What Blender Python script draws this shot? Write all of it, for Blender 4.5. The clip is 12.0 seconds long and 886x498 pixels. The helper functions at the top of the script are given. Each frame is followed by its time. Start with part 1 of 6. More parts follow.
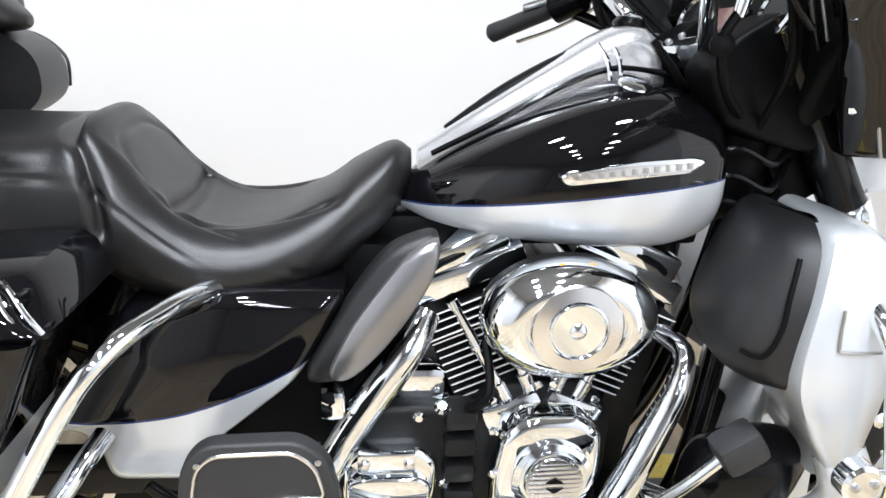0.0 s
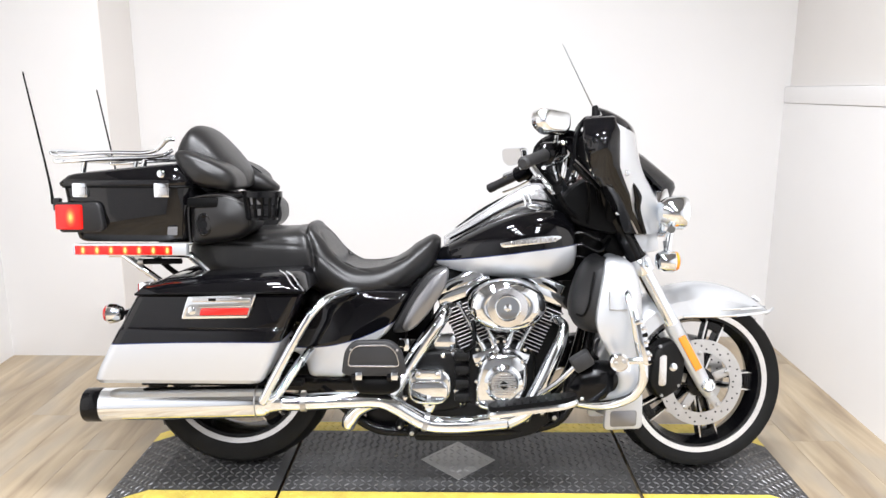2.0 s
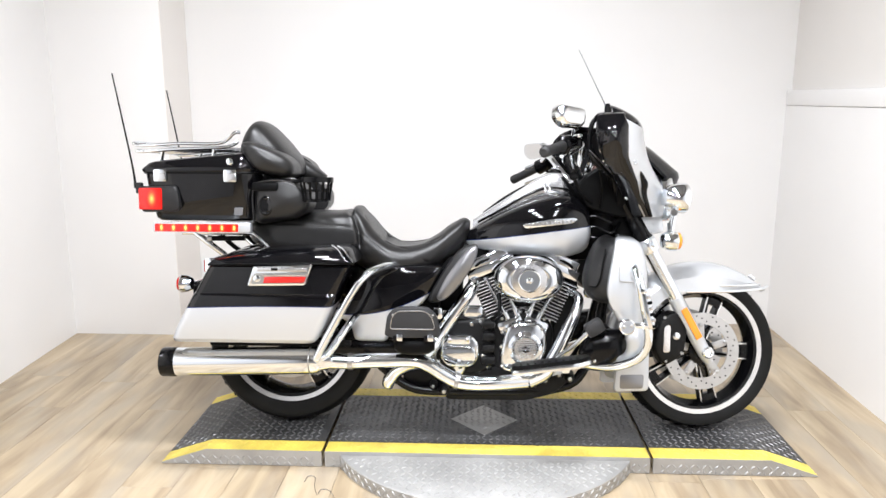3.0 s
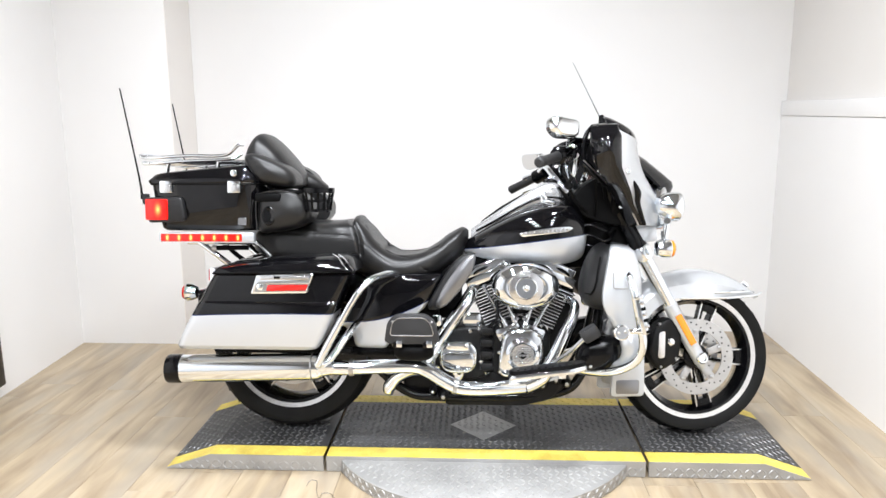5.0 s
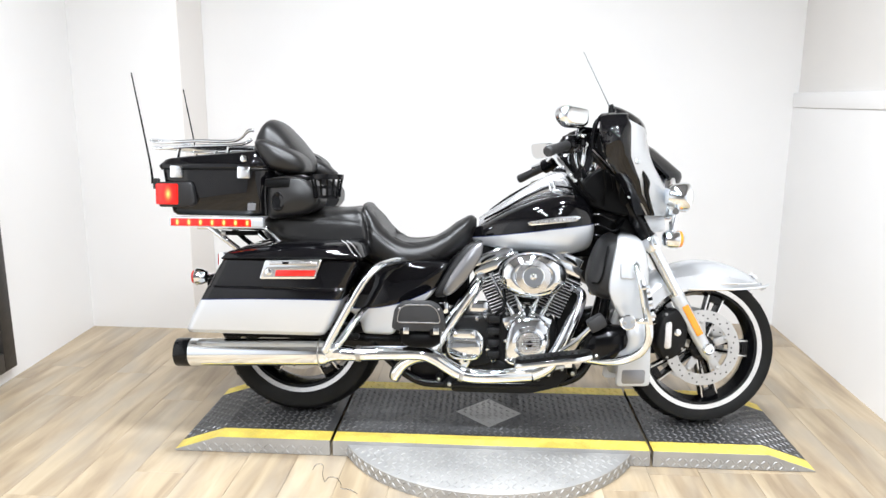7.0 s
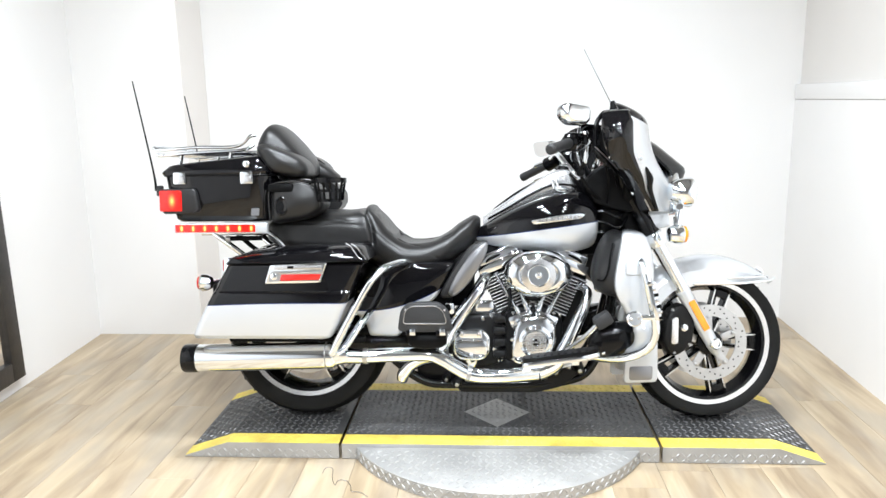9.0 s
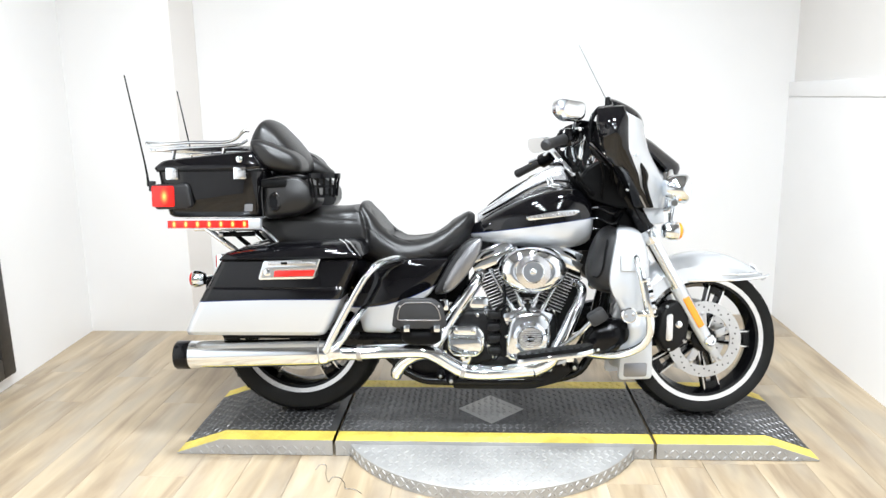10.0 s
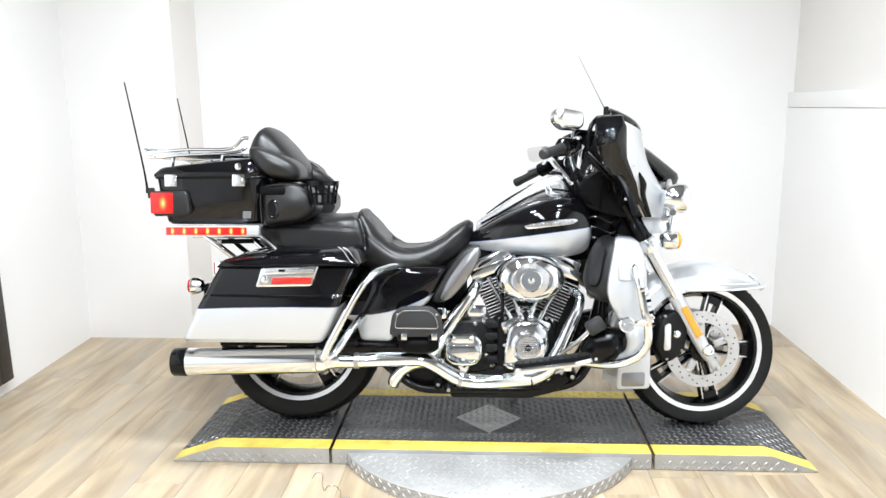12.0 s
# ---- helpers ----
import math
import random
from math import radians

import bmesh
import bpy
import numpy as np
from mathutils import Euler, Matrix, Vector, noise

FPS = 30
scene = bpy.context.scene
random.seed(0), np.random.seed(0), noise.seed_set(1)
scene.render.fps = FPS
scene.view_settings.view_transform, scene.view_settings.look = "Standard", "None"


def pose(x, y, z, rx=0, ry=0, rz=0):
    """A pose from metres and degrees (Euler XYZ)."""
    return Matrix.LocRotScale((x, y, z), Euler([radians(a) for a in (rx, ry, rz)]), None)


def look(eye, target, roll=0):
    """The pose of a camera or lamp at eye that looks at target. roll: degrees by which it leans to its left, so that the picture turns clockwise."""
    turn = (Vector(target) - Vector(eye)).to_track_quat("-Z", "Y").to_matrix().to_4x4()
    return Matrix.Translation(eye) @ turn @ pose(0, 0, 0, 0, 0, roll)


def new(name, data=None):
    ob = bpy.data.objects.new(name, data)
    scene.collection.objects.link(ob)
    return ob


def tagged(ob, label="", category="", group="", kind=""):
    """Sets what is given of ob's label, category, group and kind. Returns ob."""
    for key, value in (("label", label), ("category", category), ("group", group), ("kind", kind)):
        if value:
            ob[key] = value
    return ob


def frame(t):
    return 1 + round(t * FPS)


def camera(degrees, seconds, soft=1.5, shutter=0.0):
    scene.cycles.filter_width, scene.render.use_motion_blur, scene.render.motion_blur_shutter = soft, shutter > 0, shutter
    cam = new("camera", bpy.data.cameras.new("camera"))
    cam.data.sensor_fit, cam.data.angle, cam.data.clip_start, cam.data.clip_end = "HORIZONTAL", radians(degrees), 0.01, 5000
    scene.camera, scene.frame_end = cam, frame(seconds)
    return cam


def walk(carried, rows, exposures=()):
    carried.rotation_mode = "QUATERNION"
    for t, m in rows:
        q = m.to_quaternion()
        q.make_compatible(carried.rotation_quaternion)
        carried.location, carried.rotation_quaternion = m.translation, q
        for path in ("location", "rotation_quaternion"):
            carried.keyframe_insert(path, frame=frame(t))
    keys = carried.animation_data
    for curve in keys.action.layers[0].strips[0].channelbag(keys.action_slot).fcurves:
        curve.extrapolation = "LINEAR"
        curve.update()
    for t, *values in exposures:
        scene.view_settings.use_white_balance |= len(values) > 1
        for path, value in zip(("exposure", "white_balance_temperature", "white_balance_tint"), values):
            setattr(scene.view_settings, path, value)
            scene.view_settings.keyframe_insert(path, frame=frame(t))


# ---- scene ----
# camera and its walk
cam = camera(62.0, 12.0)
PATH = [
    (0, (0.623, -0.996, 1.165), (0.829, 0.817, 0.344), 2.6),
    (0.5, (0.704, -1.355, 1.251), (0.784, 0.487, 0.476), 1.2),
    (1, (0.78, -1.75, 1.298), (0.753, 0.154, 0.689), 0.8),
    (1.5, (0.707, -2.111, 1.329), (0.716, -0.168, 0.854), -1.0),
    (2, (0.735, -2.387, 1.335), (0.705, -0.432, 0.914), -0.0),
    (2.5, (0.743, -2.575, 1.339), (0.64, -0.623, 0.915), 0.2),
    (3, (0.697, -2.73, 1.304), (0.619, -0.772, 0.905), 0.1),
    (5, (0.722, -2.793, 1.306), (0.631, -0.829, 0.937), -0.2),
    (5.5, (0.728, -2.798, 1.305), (0.616, -0.837, 0.927), -0.0),
    (6, (0.729, -2.8, 1.306), (0.601, -0.841, 0.921), 0.0),
    (6.5, (0.725, -2.801, 1.301), (0.613, -0.844, 0.907), 0.2),
    (7, (0.724, -2.803, 1.3), (0.611, -0.846, 0.904), 0.4),
    (9, (0.724, -2.801, 1.305), (0.599, -0.845, 0.907), -1.0),
    (9.5, (0.721, -2.802, 1.291), (0.602, -0.846, 0.892), -0.8),
    (10, (0.718, -2.792, 1.297), (0.612, -0.836, 0.893), -0.8),
    (10.5, (0.724, -2.783, 1.297), (0.633, -0.827, 0.889), -1.2),
    (11, (0.717, -2.785, 1.295), (0.597, -0.829, 0.895), -0.2),
    (11.5, (0.719, -2.786, 1.3), (0.601, -0.829, 0.906), -0.1),
    (12, (0.729, -2.792, 1.294), (0.62, -0.831, 0.914), -0.5),
]
walk(cam, [(t, look(eye, target, roll)) for t, eye, target, roll in PATH], [(0.0, -0.05, 6400, 14), (1.0, -0.05, 6520, 15), (2.0, -0.03, 6680, 17), (3.0, -0.04, 6680, 16), (7.0, 0.0, 6520, 14), (9.0, 0.10, 6480, 12), (12.0, 0.10, 6480, 12)])

# light: recessed ceiling lamps of the showroom
world = bpy.data.worlds.new("world")
world.use_nodes = True
world.node_tree.nodes["Background"].inputs[0].default_value = (0.8, 0.85, 0.9, 1)
world.node_tree.nodes["Background"].inputs[1].default_value = 0.2
scene.world = world
LAMP_POWER = 36.0
CEILING = 3.0
for ly in (-5.2, -3.9, -2.7, -1.55, -0.4):
    for lx in (0.05, 1.0):
        lamp = bpy.data.lights.new("downlight_lamp", "AREA")
        lamp.shape, lamp.size, lamp.energy, lamp.color = "DISK", 0.22, LAMP_POWER, (0.88, 0.955, 1.0)
        lamp.spread = radians(164)
        new("downlight_lamp", lamp).matrix_world = look((lx, ly, CEILING - 0.02), (lx, ly, 0))

# ---------------------------------------------------------------- helpers
def V(*a):
    return Vector(a)


def finish(bm, angle=38):
    bmesh.ops.recalc_face_normals(bm, faces=bm.faces)
    limit = radians(angle)
    for f in bm.faces:
        f.smooth = True
    for e in bm.edges:
        e.smooth = len(e.link_faces) == 2 and e.calc_face_angle(0) < limit


def part(name, bm, material, parent=None, label="", matrix=None, angle=38):
    finish(bm, angle)
    me = bpy.data.meshes.new(name)
    bm.to_mesh(me)
    bm.free()
    me.materials.append(material)
    ob = new(name, me)
    if parent is not None:
        ob.parent = parent
    if matrix is not None:
        ob.matrix_basis = matrix
    if label:
        tagged(ob, label)
    return ob


def thing(name, label, category, at=None, group="", kind=""):
    ob = new(name)
    ob.empty_display_size = 0.1
    if at is not None:
        ob.matrix_basis = at
    return tagged(ob, label, category, group, kind)


def curve_points(pts, n=6, closed=False):
    """Catmull-Rom through the points."""
    p = [Vector(q) for q in pts]
    out, m = [], len(p)
    for i in range(m if closed else m - 1):
        a, b, c, d = (p[(i + k) % m] if closed else p[min(max(i + k, 0), m - 1)] for k in (-1, 0, 1, 2))
        for j in range(n):
            t = j / n
            out.append(0.5 * ((2 * b) + (c - a) * t + (2 * a - 5 * b + 4 * c - d) * t * t + (3 * b - a - 3 * c + d) * t ** 3))
    if not closed:
        out.append(p[-1])
    return out


def loft(rings, bm=None, close=True, caps=True):
    bm = bm or bmesh.new()
    vs = [[bm.verts.new(q) for q in ring] for ring in rings]
    n = len(vs[0])
    for a, b in zip(vs, vs[1:]):
        for i in range(n if close else n - 1):
            j = (i + 1) % n
            bm.faces.new((a[i], a[j], b[j], b[i]))
    if caps and close:
        bm.faces.new(vs[0])
        bm.faces.new(list(reversed(vs[-1])))
    return bm


def tube(pts, r, n=12, sub=6, bm=None, closed=False, flat=1.0):
    """A round bar swept along a smooth line; r is one radius or one for each given point."""
    line = curve_points(pts, sub, closed) if len(pts) > 2 else [Vector(q) for q in pts]
    if isinstance(r, (int, float)):
        radii = [r] * len(line)
    else:
        k = len(line) - 1
        radii = list(np.interp(np.linspace(0, 1, k + 1), np.linspace(0, 1, len(r)), r))
    rings, up = [], None
    for i, q in enumerate(line):
        d = (line[min(i + 1, len(line) - 1)] - line[max(i - 1, 0)]) if not closed else (line[(i + 1) % len(line)] - line[i - 1])
        d.normalize()
        if up is None:
            up = V(0, 1, 0) if abs(d.y) < 0.9 else V(0, 0, 1)
        side = d.cross(up).normalized()
        up = side.cross(d).normalized()
        rings.append([q + (side * math.cos(a) + up * math.sin(a) * flat) * radii[i] for a in (2 * math.pi * j / n for j in range(n))])
    if closed:
        rings.append(rings[0])
    return loft(rings, bm, True, not closed)


def lathe(profile, origin, axis, n=32, bm=None, squash=(1, 1), up=(0, 0, 1)):
    """A turned body: (radius, height along axis) from origin; squash stretches its two cross directions."""
    o, w = Vector(origin), Vector(axis).normalized()
    if abs(w.dot(Vector(up).normalized())) > 0.97:
        up = (1, 0, 0)
    u = Vector(up) - w * w.dot(Vector(up))
    u.normalize()
    v = w.cross(u)
    rings = [[o + w * h + (v * math.cos(a) * squash[0] + u * math.sin(a) * squash[1]) * max(r, 1e-4) for a in (2 * math.pi * j / n for j in range(n))] for r, h in profile if r > 0.001]
    return loft(rings, bm, True, True)


def cyl(a, b, r, n=16, bm=None, bevel=0.12):
    a, b = Vector(a), Vector(b)
    h, e = (b - a).length, r * bevel
    return lathe([(r - e, 0), (r, e), (r, h - e), (r - e, h)], a, b - a, n, bm, up=(0, 0, 1) if abs((b - a).normalized().z) < 0.9 else (1, 0, 0))


def box(c, s, bevel=0.0, bm=None, rot=None, seg=2):
    own = bmesh.new()
    bmesh.ops.create_cube(own, size=1, matrix=Matrix.Diagonal((*s, 1)))
    if bevel:
        bmesh.ops.bevel(own, geom=own.edges[:], offset=bevel, segments=seg, affect="EDGES", profile=0.6)
    m = Matrix.Translation(c) @ (rot.to_matrix().to_4x4() if rot else Matrix())
    bmesh.ops.transform(own, matrix=m, verts=own.verts)
    if bm is None:
        return own
    join(bm, own)
    return bm


def join(bm, other):
    me = bpy.data.meshes.new("tmp")
    other.to_mesh(me)
    other.free()
    bm.from_mesh(me)
    bpy.data.meshes.remove(me)
    return bm


def rounded(pts, r=0.02, n=4):
    """Outline in x, z with rounded corners."""
    out, m = [], len(pts)
    for i in range(m):
        a, b, c = (Vector(pts[(i + k) % m]) for k in (-1, 0, 1))
        ra = min(r, (a - b).length * 0.45, (c - b).length * 0.45)
        p, q = b + (a - b).normalized() * ra, b + (c - b).normalized() * ra
        for j in range(n + 1):
            t = j / n
            out.append(p * (1 - t) ** 2 + b * 2 * t * (1 - t) + q * t * t)
    return out


def slab(outline, y0, y1, edge=0.01, seg=3, bulge=0.0, bm=None):
    """A body with an outline in x, z between y0 and y1, its rim at y1 rounded by edge and its face swollen by bulge."""
    n = len(outline)
    cx, cz = sum(p[0] for p in outline) / n, sum(p[1] for p in outline) / n
    size = max(max(abs(p[0] - cx), abs(p[1] - cz)) for p in outline)
    sgn = 1 if y1 > y0 else -1
    rings = [[V(p[0], y0, p[1]) for p in outline]]

    def ring(inset, y):
        k = max(1 - inset / size, 0.02)
        return [V(cx + (p[0] - cx) * k, y, cz + (p[1] - cz) * k) for p in outline]
    for j in range(seg + 1):
        a = math.pi / 2 * j / seg
        rings.append(ring(edge * (1 - math.cos(a)), y1 - sgn * edge * (1 - math.sin(a))))
    if bulge:
        for k in (0.35, 0.65, 0.9):
            rings.append(ring(edge + (size - edge) * k, y1 + sgn * bulge * (1 - (1 - k) ** 2)))
    return loft(rings, bm)


def section(x, zb, zt, hw, p=2.6, n=28, yc=0.0, lean=0.0):
    """A closed superellipse ring across the vehicle at x."""
    zc, hh, ring = (zb + zt) / 2, (zt - zb) / 2, []
    for j in range(n):
        a = 2 * math.pi * j / n
        ca, sa = math.cos(a), math.sin(a)
        y = math.copysign(abs(ca) ** (2 / p), ca) * hw
        z = math.copysign(abs(sa) ** (2 / p), sa) * hh
        ring.append(V(x + lean * z, yc + y, zc + z))
    return ring


def body(stations, p=2.6, n=28, sub=4, yc=0.0):
    """A smooth hull through stations of x, bottom, top, half width."""
    dense = curve_points([V(*s[:3]) for s in stations], sub)
    wide = curve_points([V(s[3], s[4] if len(s) > 4 else p, 0) for s in stations], sub)
    return loft([section(d.x, d.y, d.z, max(w.x, 0.002), w.y, n, yc) for d, w in zip(dense, wide)])


def material(name, color, rough=0.5, metal=0.0, coat=0.0, vary=0.12, scale=6.0, bump=0.0, bump_scale=60.0, rough_vary=0.1, spec=0.5, emit=None, emit_power=0.0):
    m = bpy.data.materials.new(name)
    m.use_nodes = True
    nt = m.node_tree
    b = nt.nodes["Principled BSDF"]
    co = nt.nodes.new("ShaderNodeTexCoord")
    big = nt.nodes.new("ShaderNodeTexNoise")
    big.inputs["Scale"].default_value, big.inputs["Detail"].default_value = scale, 6
    nt.links.new(co.outputs["Object"], big.inputs["Vector"])
    ramp = nt.nodes.new("ShaderNodeMapRange")
    ramp.inputs["To Min"].default_value, ramp.inputs["To Max"].default_value = 1 - vary, 1 + vary
    ramp.inputs["From Min"].default_value, ramp.inputs["From Max"].default_value = 0.3, 0.7
    nt.links.new(big.outputs["Fac"], ramp.inputs["Value"])
    tint = nt.nodes.new("ShaderNodeVectorMath")
    tint.operation = "SCALE"
    tint.inputs[0].default_value = color
    nt.links.new(ramp.outputs["Result"], tint.inputs["Scale"])
    nt.links.new(tint.outputs["Vector"], b.inputs["Base Color"])
    fine = nt.nodes.new("ShaderNodeTexNoise")
    fine.inputs["Scale"].default_value, fine.inputs["Detail"].default_value = bump_scale, 4
    nt.links.new(co.outputs["Object"], fine.inputs["Vector"])
    rr = nt.nodes.new("ShaderNodeMapRange")
    rr.inputs["To Min"].default_value, rr.inputs["To Max"].default_value = max(rough - rough_vary * rough, 0), rough + rough_vary * rough
    nt.links.new(fine.outputs["Fac"], rr.inputs["Value"])
    nt.links.new(rr.outputs["Result"], b.inputs["Roughness"])
    b.inputs["Metallic"].default_value = metal
    b.inputs["Coat Weight"].default_value = coat
    b.inputs["Coat Roughness"].default_value = 0.03
    b.inputs["Coat IOR"].default_value = 1.31
    b.inputs["Specular IOR Level"].default_value = spec
    if bump:
        bp = nt.nodes.new("ShaderNodeBump")
        bp.inputs["Strength"].default_value, bp.inputs["Distance"].default_value = bump, 0.002
        nt.links.new(fine.outputs["Fac"], bp.inputs["Height"])
        nt.links.new(bp.outputs["Normal"], b.inputs["Normal"])
    if emit:
        b.inputs["Emission Color"].default_value = (*emit, 1)
        b.inputs["Emission Strength"].default_value = emit_power
    return m


BLACK = (0.0030, 0.0029, 0.0036)
SILVER = (0.60, 0.62, 0.645)


def two_tone(name, slope, level, hollow=0.0, centre=0.95):
    """Black over silver paint, parted by a line in the vehicle's x and z, with a fine blue stripe."""
    m = material(name, BLACK, 0.12, 0.0, 1.0, 0.05, 3, 0, 400, 0.1, 0.0)
    nt = m.node_tree
    b = nt.nodes["Principled BSDF"]
    b.inputs["Coat IOR"].default_value = 1.48
    co = nt.nodes.new("ShaderNodeTexCoord")
    xyz = nt.nodes.new("ShaderNodeSeparateXYZ")
    nt.links.new(co.outputs["Object"], xyz.inputs[0])

    def calc(op, a, b2):
        nd = nt.nodes.new("ShaderNodeMath")
        nd.operation = op
        for i, q in enumerate((a, b2)):
            if isinstance(q, (int, float)):
                nd.inputs[i].default_value = q
            else:
                nt.links.new(q, nd.inputs[i])
        return nd.outputs[0]
    line = calc("ADD", calc("MULTIPLY", xyz.outputs["X"], slope), level)
    if hollow:
        sq = calc("SUBTRACT", xyz.outputs["X"], centre)
        line = calc("ADD", line, calc("MULTIPLY", calc("MULTIPLY", sq, sq), hollow))
    low = calc("LESS_THAN", xyz.outputs["Z"], line)
    stripe = calc("MULTIPLY", calc("LESS_THAN", xyz.outputs["Z"], calc("ADD", line, 0.003)), calc("GREATER_THAN", xyz.outputs["Z"], line))
    base = b.inputs["Base Color"].links[0].from_socket
    one, two = nt.nodes.new("ShaderNodeMix"), nt.nodes.new("ShaderNodeMix")
    for nd, fac, colour in ((one, low, SILVER), (two, stripe, (0.02, 0.035, 0.11))):
        nd.data_type = "RGBA"
        nt.links.new(fac, nd.inputs[0])
        nt.links.new(base, nd.inputs[6])
        nd.inputs[7].default_value = (*colour, 1)
        base = nd.outputs[2]
    nt.links.new(base, b.inputs["Base Color"])
    nt.links.new(calc("MULTIPLY", low, 0.45), b.inputs["Metallic"])
    nt.links.new(calc("ADD", calc("MULTIPLY", low, 0.2), 0.1), b.inputs["Roughness"])
    return m


paint_black = material("black_paint", BLACK, 0.12, 0, 1.0, 0.05, 3, 0, 400, 0.1, 0.0)
paint_black.node_tree.nodes["Principled BSDF"].inputs["Coat IOR"].default_value = 1.48
paint_silver = material("silver_paint", SILVER, 0.30, 0.45, 1.0, 0.03, 3, 0.02, 900)
chrome = material("chrome", (0.90, 0.94, 0.98), 0.045, 1.0, 0, 0.02, 5, 0.035, 28, 0.5)
frosted = material("frosted_metal", (0.80, 0.80, 0.81), 0.20, 1.0, 0, 0.05, 14, 0.05, 500)
fin_metal = material("polished_fin_edge", (0.82, 0.83, 0.85), 0.4, 0.4, 0, 0.05, 30, 0.03, 300)
console_satin = material("satin_silver", (0.66, 0.66, 0.67), 0.22, 0.75, 0.5, 0.05, 6, 0.02, 300)
steel = material("brushed_steel", (0.52, 0.52, 0.52), 0.3, 1.0, 0, 0.08, 20, 0.05, 250)
alu = material("machined_aluminium", (0.72, 0.72, 0.72), 0.25, 1.0, 0, 0.05, 20, 0.03, 400)
vinyl = material("black_vinyl", (0.0080, 0.0076, 0.0077), 0.36, 0, 0, 0.2, 9, 0.2, 420, 0.2, 0.5)
plastic = material("black_plastic", (0.0025, 0.0025, 0.0027), 0.45, 0, 0, 0.15, 14, 0.15, 600, 0.1, 0.10)
grey_plastic = material("grey_plastic", (0.012, 0.012, 0.0128), 0.42, 0, 0, 0.15, 14, 0.15, 600, 0.1, 0.4)
gloss_plastic = material("glossy_black_plastic", (0.003, 0.003, 0.0035), 0.18, 0, 0.2, 0.1, 10, 0, 500, 0.1, 0.2)
engine_black = material("black_crinkle_enamel", (0.005, 0.005, 0.0052), 0.40, 0.0, 0, 0.25, 16, 0.4, 500, 0.1, 0.22)
rubber = material("tyre_rubber", (0.0065, 0.0065, 0.0065), 0.6, 0, 0, 0.2, 15, 0.3, 220, 0.1, 0.2)
pad_rubber = material("ribbed_rubber", (0.017, 0.017, 0.018), 0.55, 0, 0, 0.15, 15, 0.35, 300)
red_lens = material("red_lens", (0.55, 0.02, 0.015), 0.12, 0, 0.6, 0.05, 30, 0.1, 300)
amber_lens = material("amber_reflector", (0.9, 0.3, 0.02), 0.15, 0, 0.6, 0.05, 30, 0.1, 300)
lit_led = material("lit_led", (0.9, 0.3, 0.1), 0.2, 0, 0, 0.02, emit=(1.0, 0.36, 0.06), emit_power=4.0)


def lit_lens(name, x0, pitch, wide, z0, tall):
    """Red lens lit from behind by a row of diodes along x; the glow turns amber near each diode."""
    m = material(name, (0.35, 0.008, 0.006), 0.15, 0, 0.3, 0.05, 30, 0.1, 300, emit=(1.0, 0.018, 0.008), emit_power=1.0)
    nt = m.node_tree
    b = nt.nodes["Principled BSDF"]
    co, xyz = nt.nodes.new("ShaderNodeTexCoord"), nt.nodes.new("ShaderNodeSeparateXYZ")
    nt.links.new(co.outputs["Object"], xyz.inputs[0])

    def calc(op, *terms):
        nd = nt.nodes.new("ShaderNodeMath")
        nd.operation = op
        for i, q in enumerate(terms):
            if isinstance(q, (int, float)):
                nd.inputs[i].default_value = q
            else:
                nt.links.new(q, nd.inputs[i])
        return nd.outputs[0]
    step = calc("PINGPONG", calc("SUBTRACT", xyz.outputs["X"], x0), pitch / 2)
    across = calc("DIVIDE", step, wide)
    up = calc("DIVIDE", calc("SUBTRACT", xyz.outputs["Z"], z0), tall)
    far = calc("SQRT", calc("ADD", calc("MULTIPLY", across, across), calc("MULTIPLY", up, up)))
    near = calc("SUBTRACT", 1.0, calc("MINIMUM", far, 1.0))
    ramp = nt.nodes.new("ShaderNodeValToRGB")
    ramp.color_ramp.elements[0].color, ramp.color_ramp.elements[1].color = (0.80, 0.010, 0.004, 1), (1.0, 0.55, 0.12, 1)
    mid = ramp.color_ramp.elements.new(0.35)
    mid.color = (0.95, 0.08, 0.015, 1)
    nt.links.new(near, ramp.inputs["Fac"])
    nt.links.new(ramp.outputs["Color"], b.inputs["Emission Color"])
    nt.links.new(calc("ADD", calc("MULTIPLY", near, 1.6), 0.75), b.inputs["Emission Strength"])
    return m


lit_strip = lit_lens("lit_strip_lens", -0.405, 0.0435, 0.011, 0.766, 0.022)
lit_tail = lit_lens("lit_tail_lens", -0.432, 0.5, 0.018, 0.868, 0.034)
smoky_silver = material("smoky_silver_paint", (0.27, 0.27, 0.28), 0.30, 0.85, 0.6, 0.05, 4, 0.02, 900)
clear_lens = material("clear_lens", (0.75, 0.76, 0.78), 0.08, 0.5, 0.6, 0.1, 40, 0.3, 120)
smoked = material("smoked_screen", (0.008, 0.008, 0.009), 0.08, 0, 0.3, 0.05, spec=0.2)
mirror_glass = material("mirror_glass", (0.9, 0.9, 0.9), 0.015, 1.0, 0, 0.0)
screen_glass = material("display_glass", (0.16, 0.09, 0.08), 0.1, 0, 0.6, 0.1, 30)
yellow_paint = material("yellow_paint", (0.76, 0.59, 0.11), 0.5, 0, 0, 0.2, 11, 0.2, 120)
dark_plate = material("black_tread_plate", (0.062, 0.062, 0.063), 0.45, 0.3, 0, 0.4, 5, 0.25, 90)
tread_worn = material("worn_tread", (0.17, 0.17, 0.172), 0.38, 0.6, 0, 0.35, 6, 0.2, 90)
bare_plate = material("bare_tread_plate", (0.40, 0.395, 0.385), 0.48, 0.45, 0, 0.14, 7, 0.15, 110)
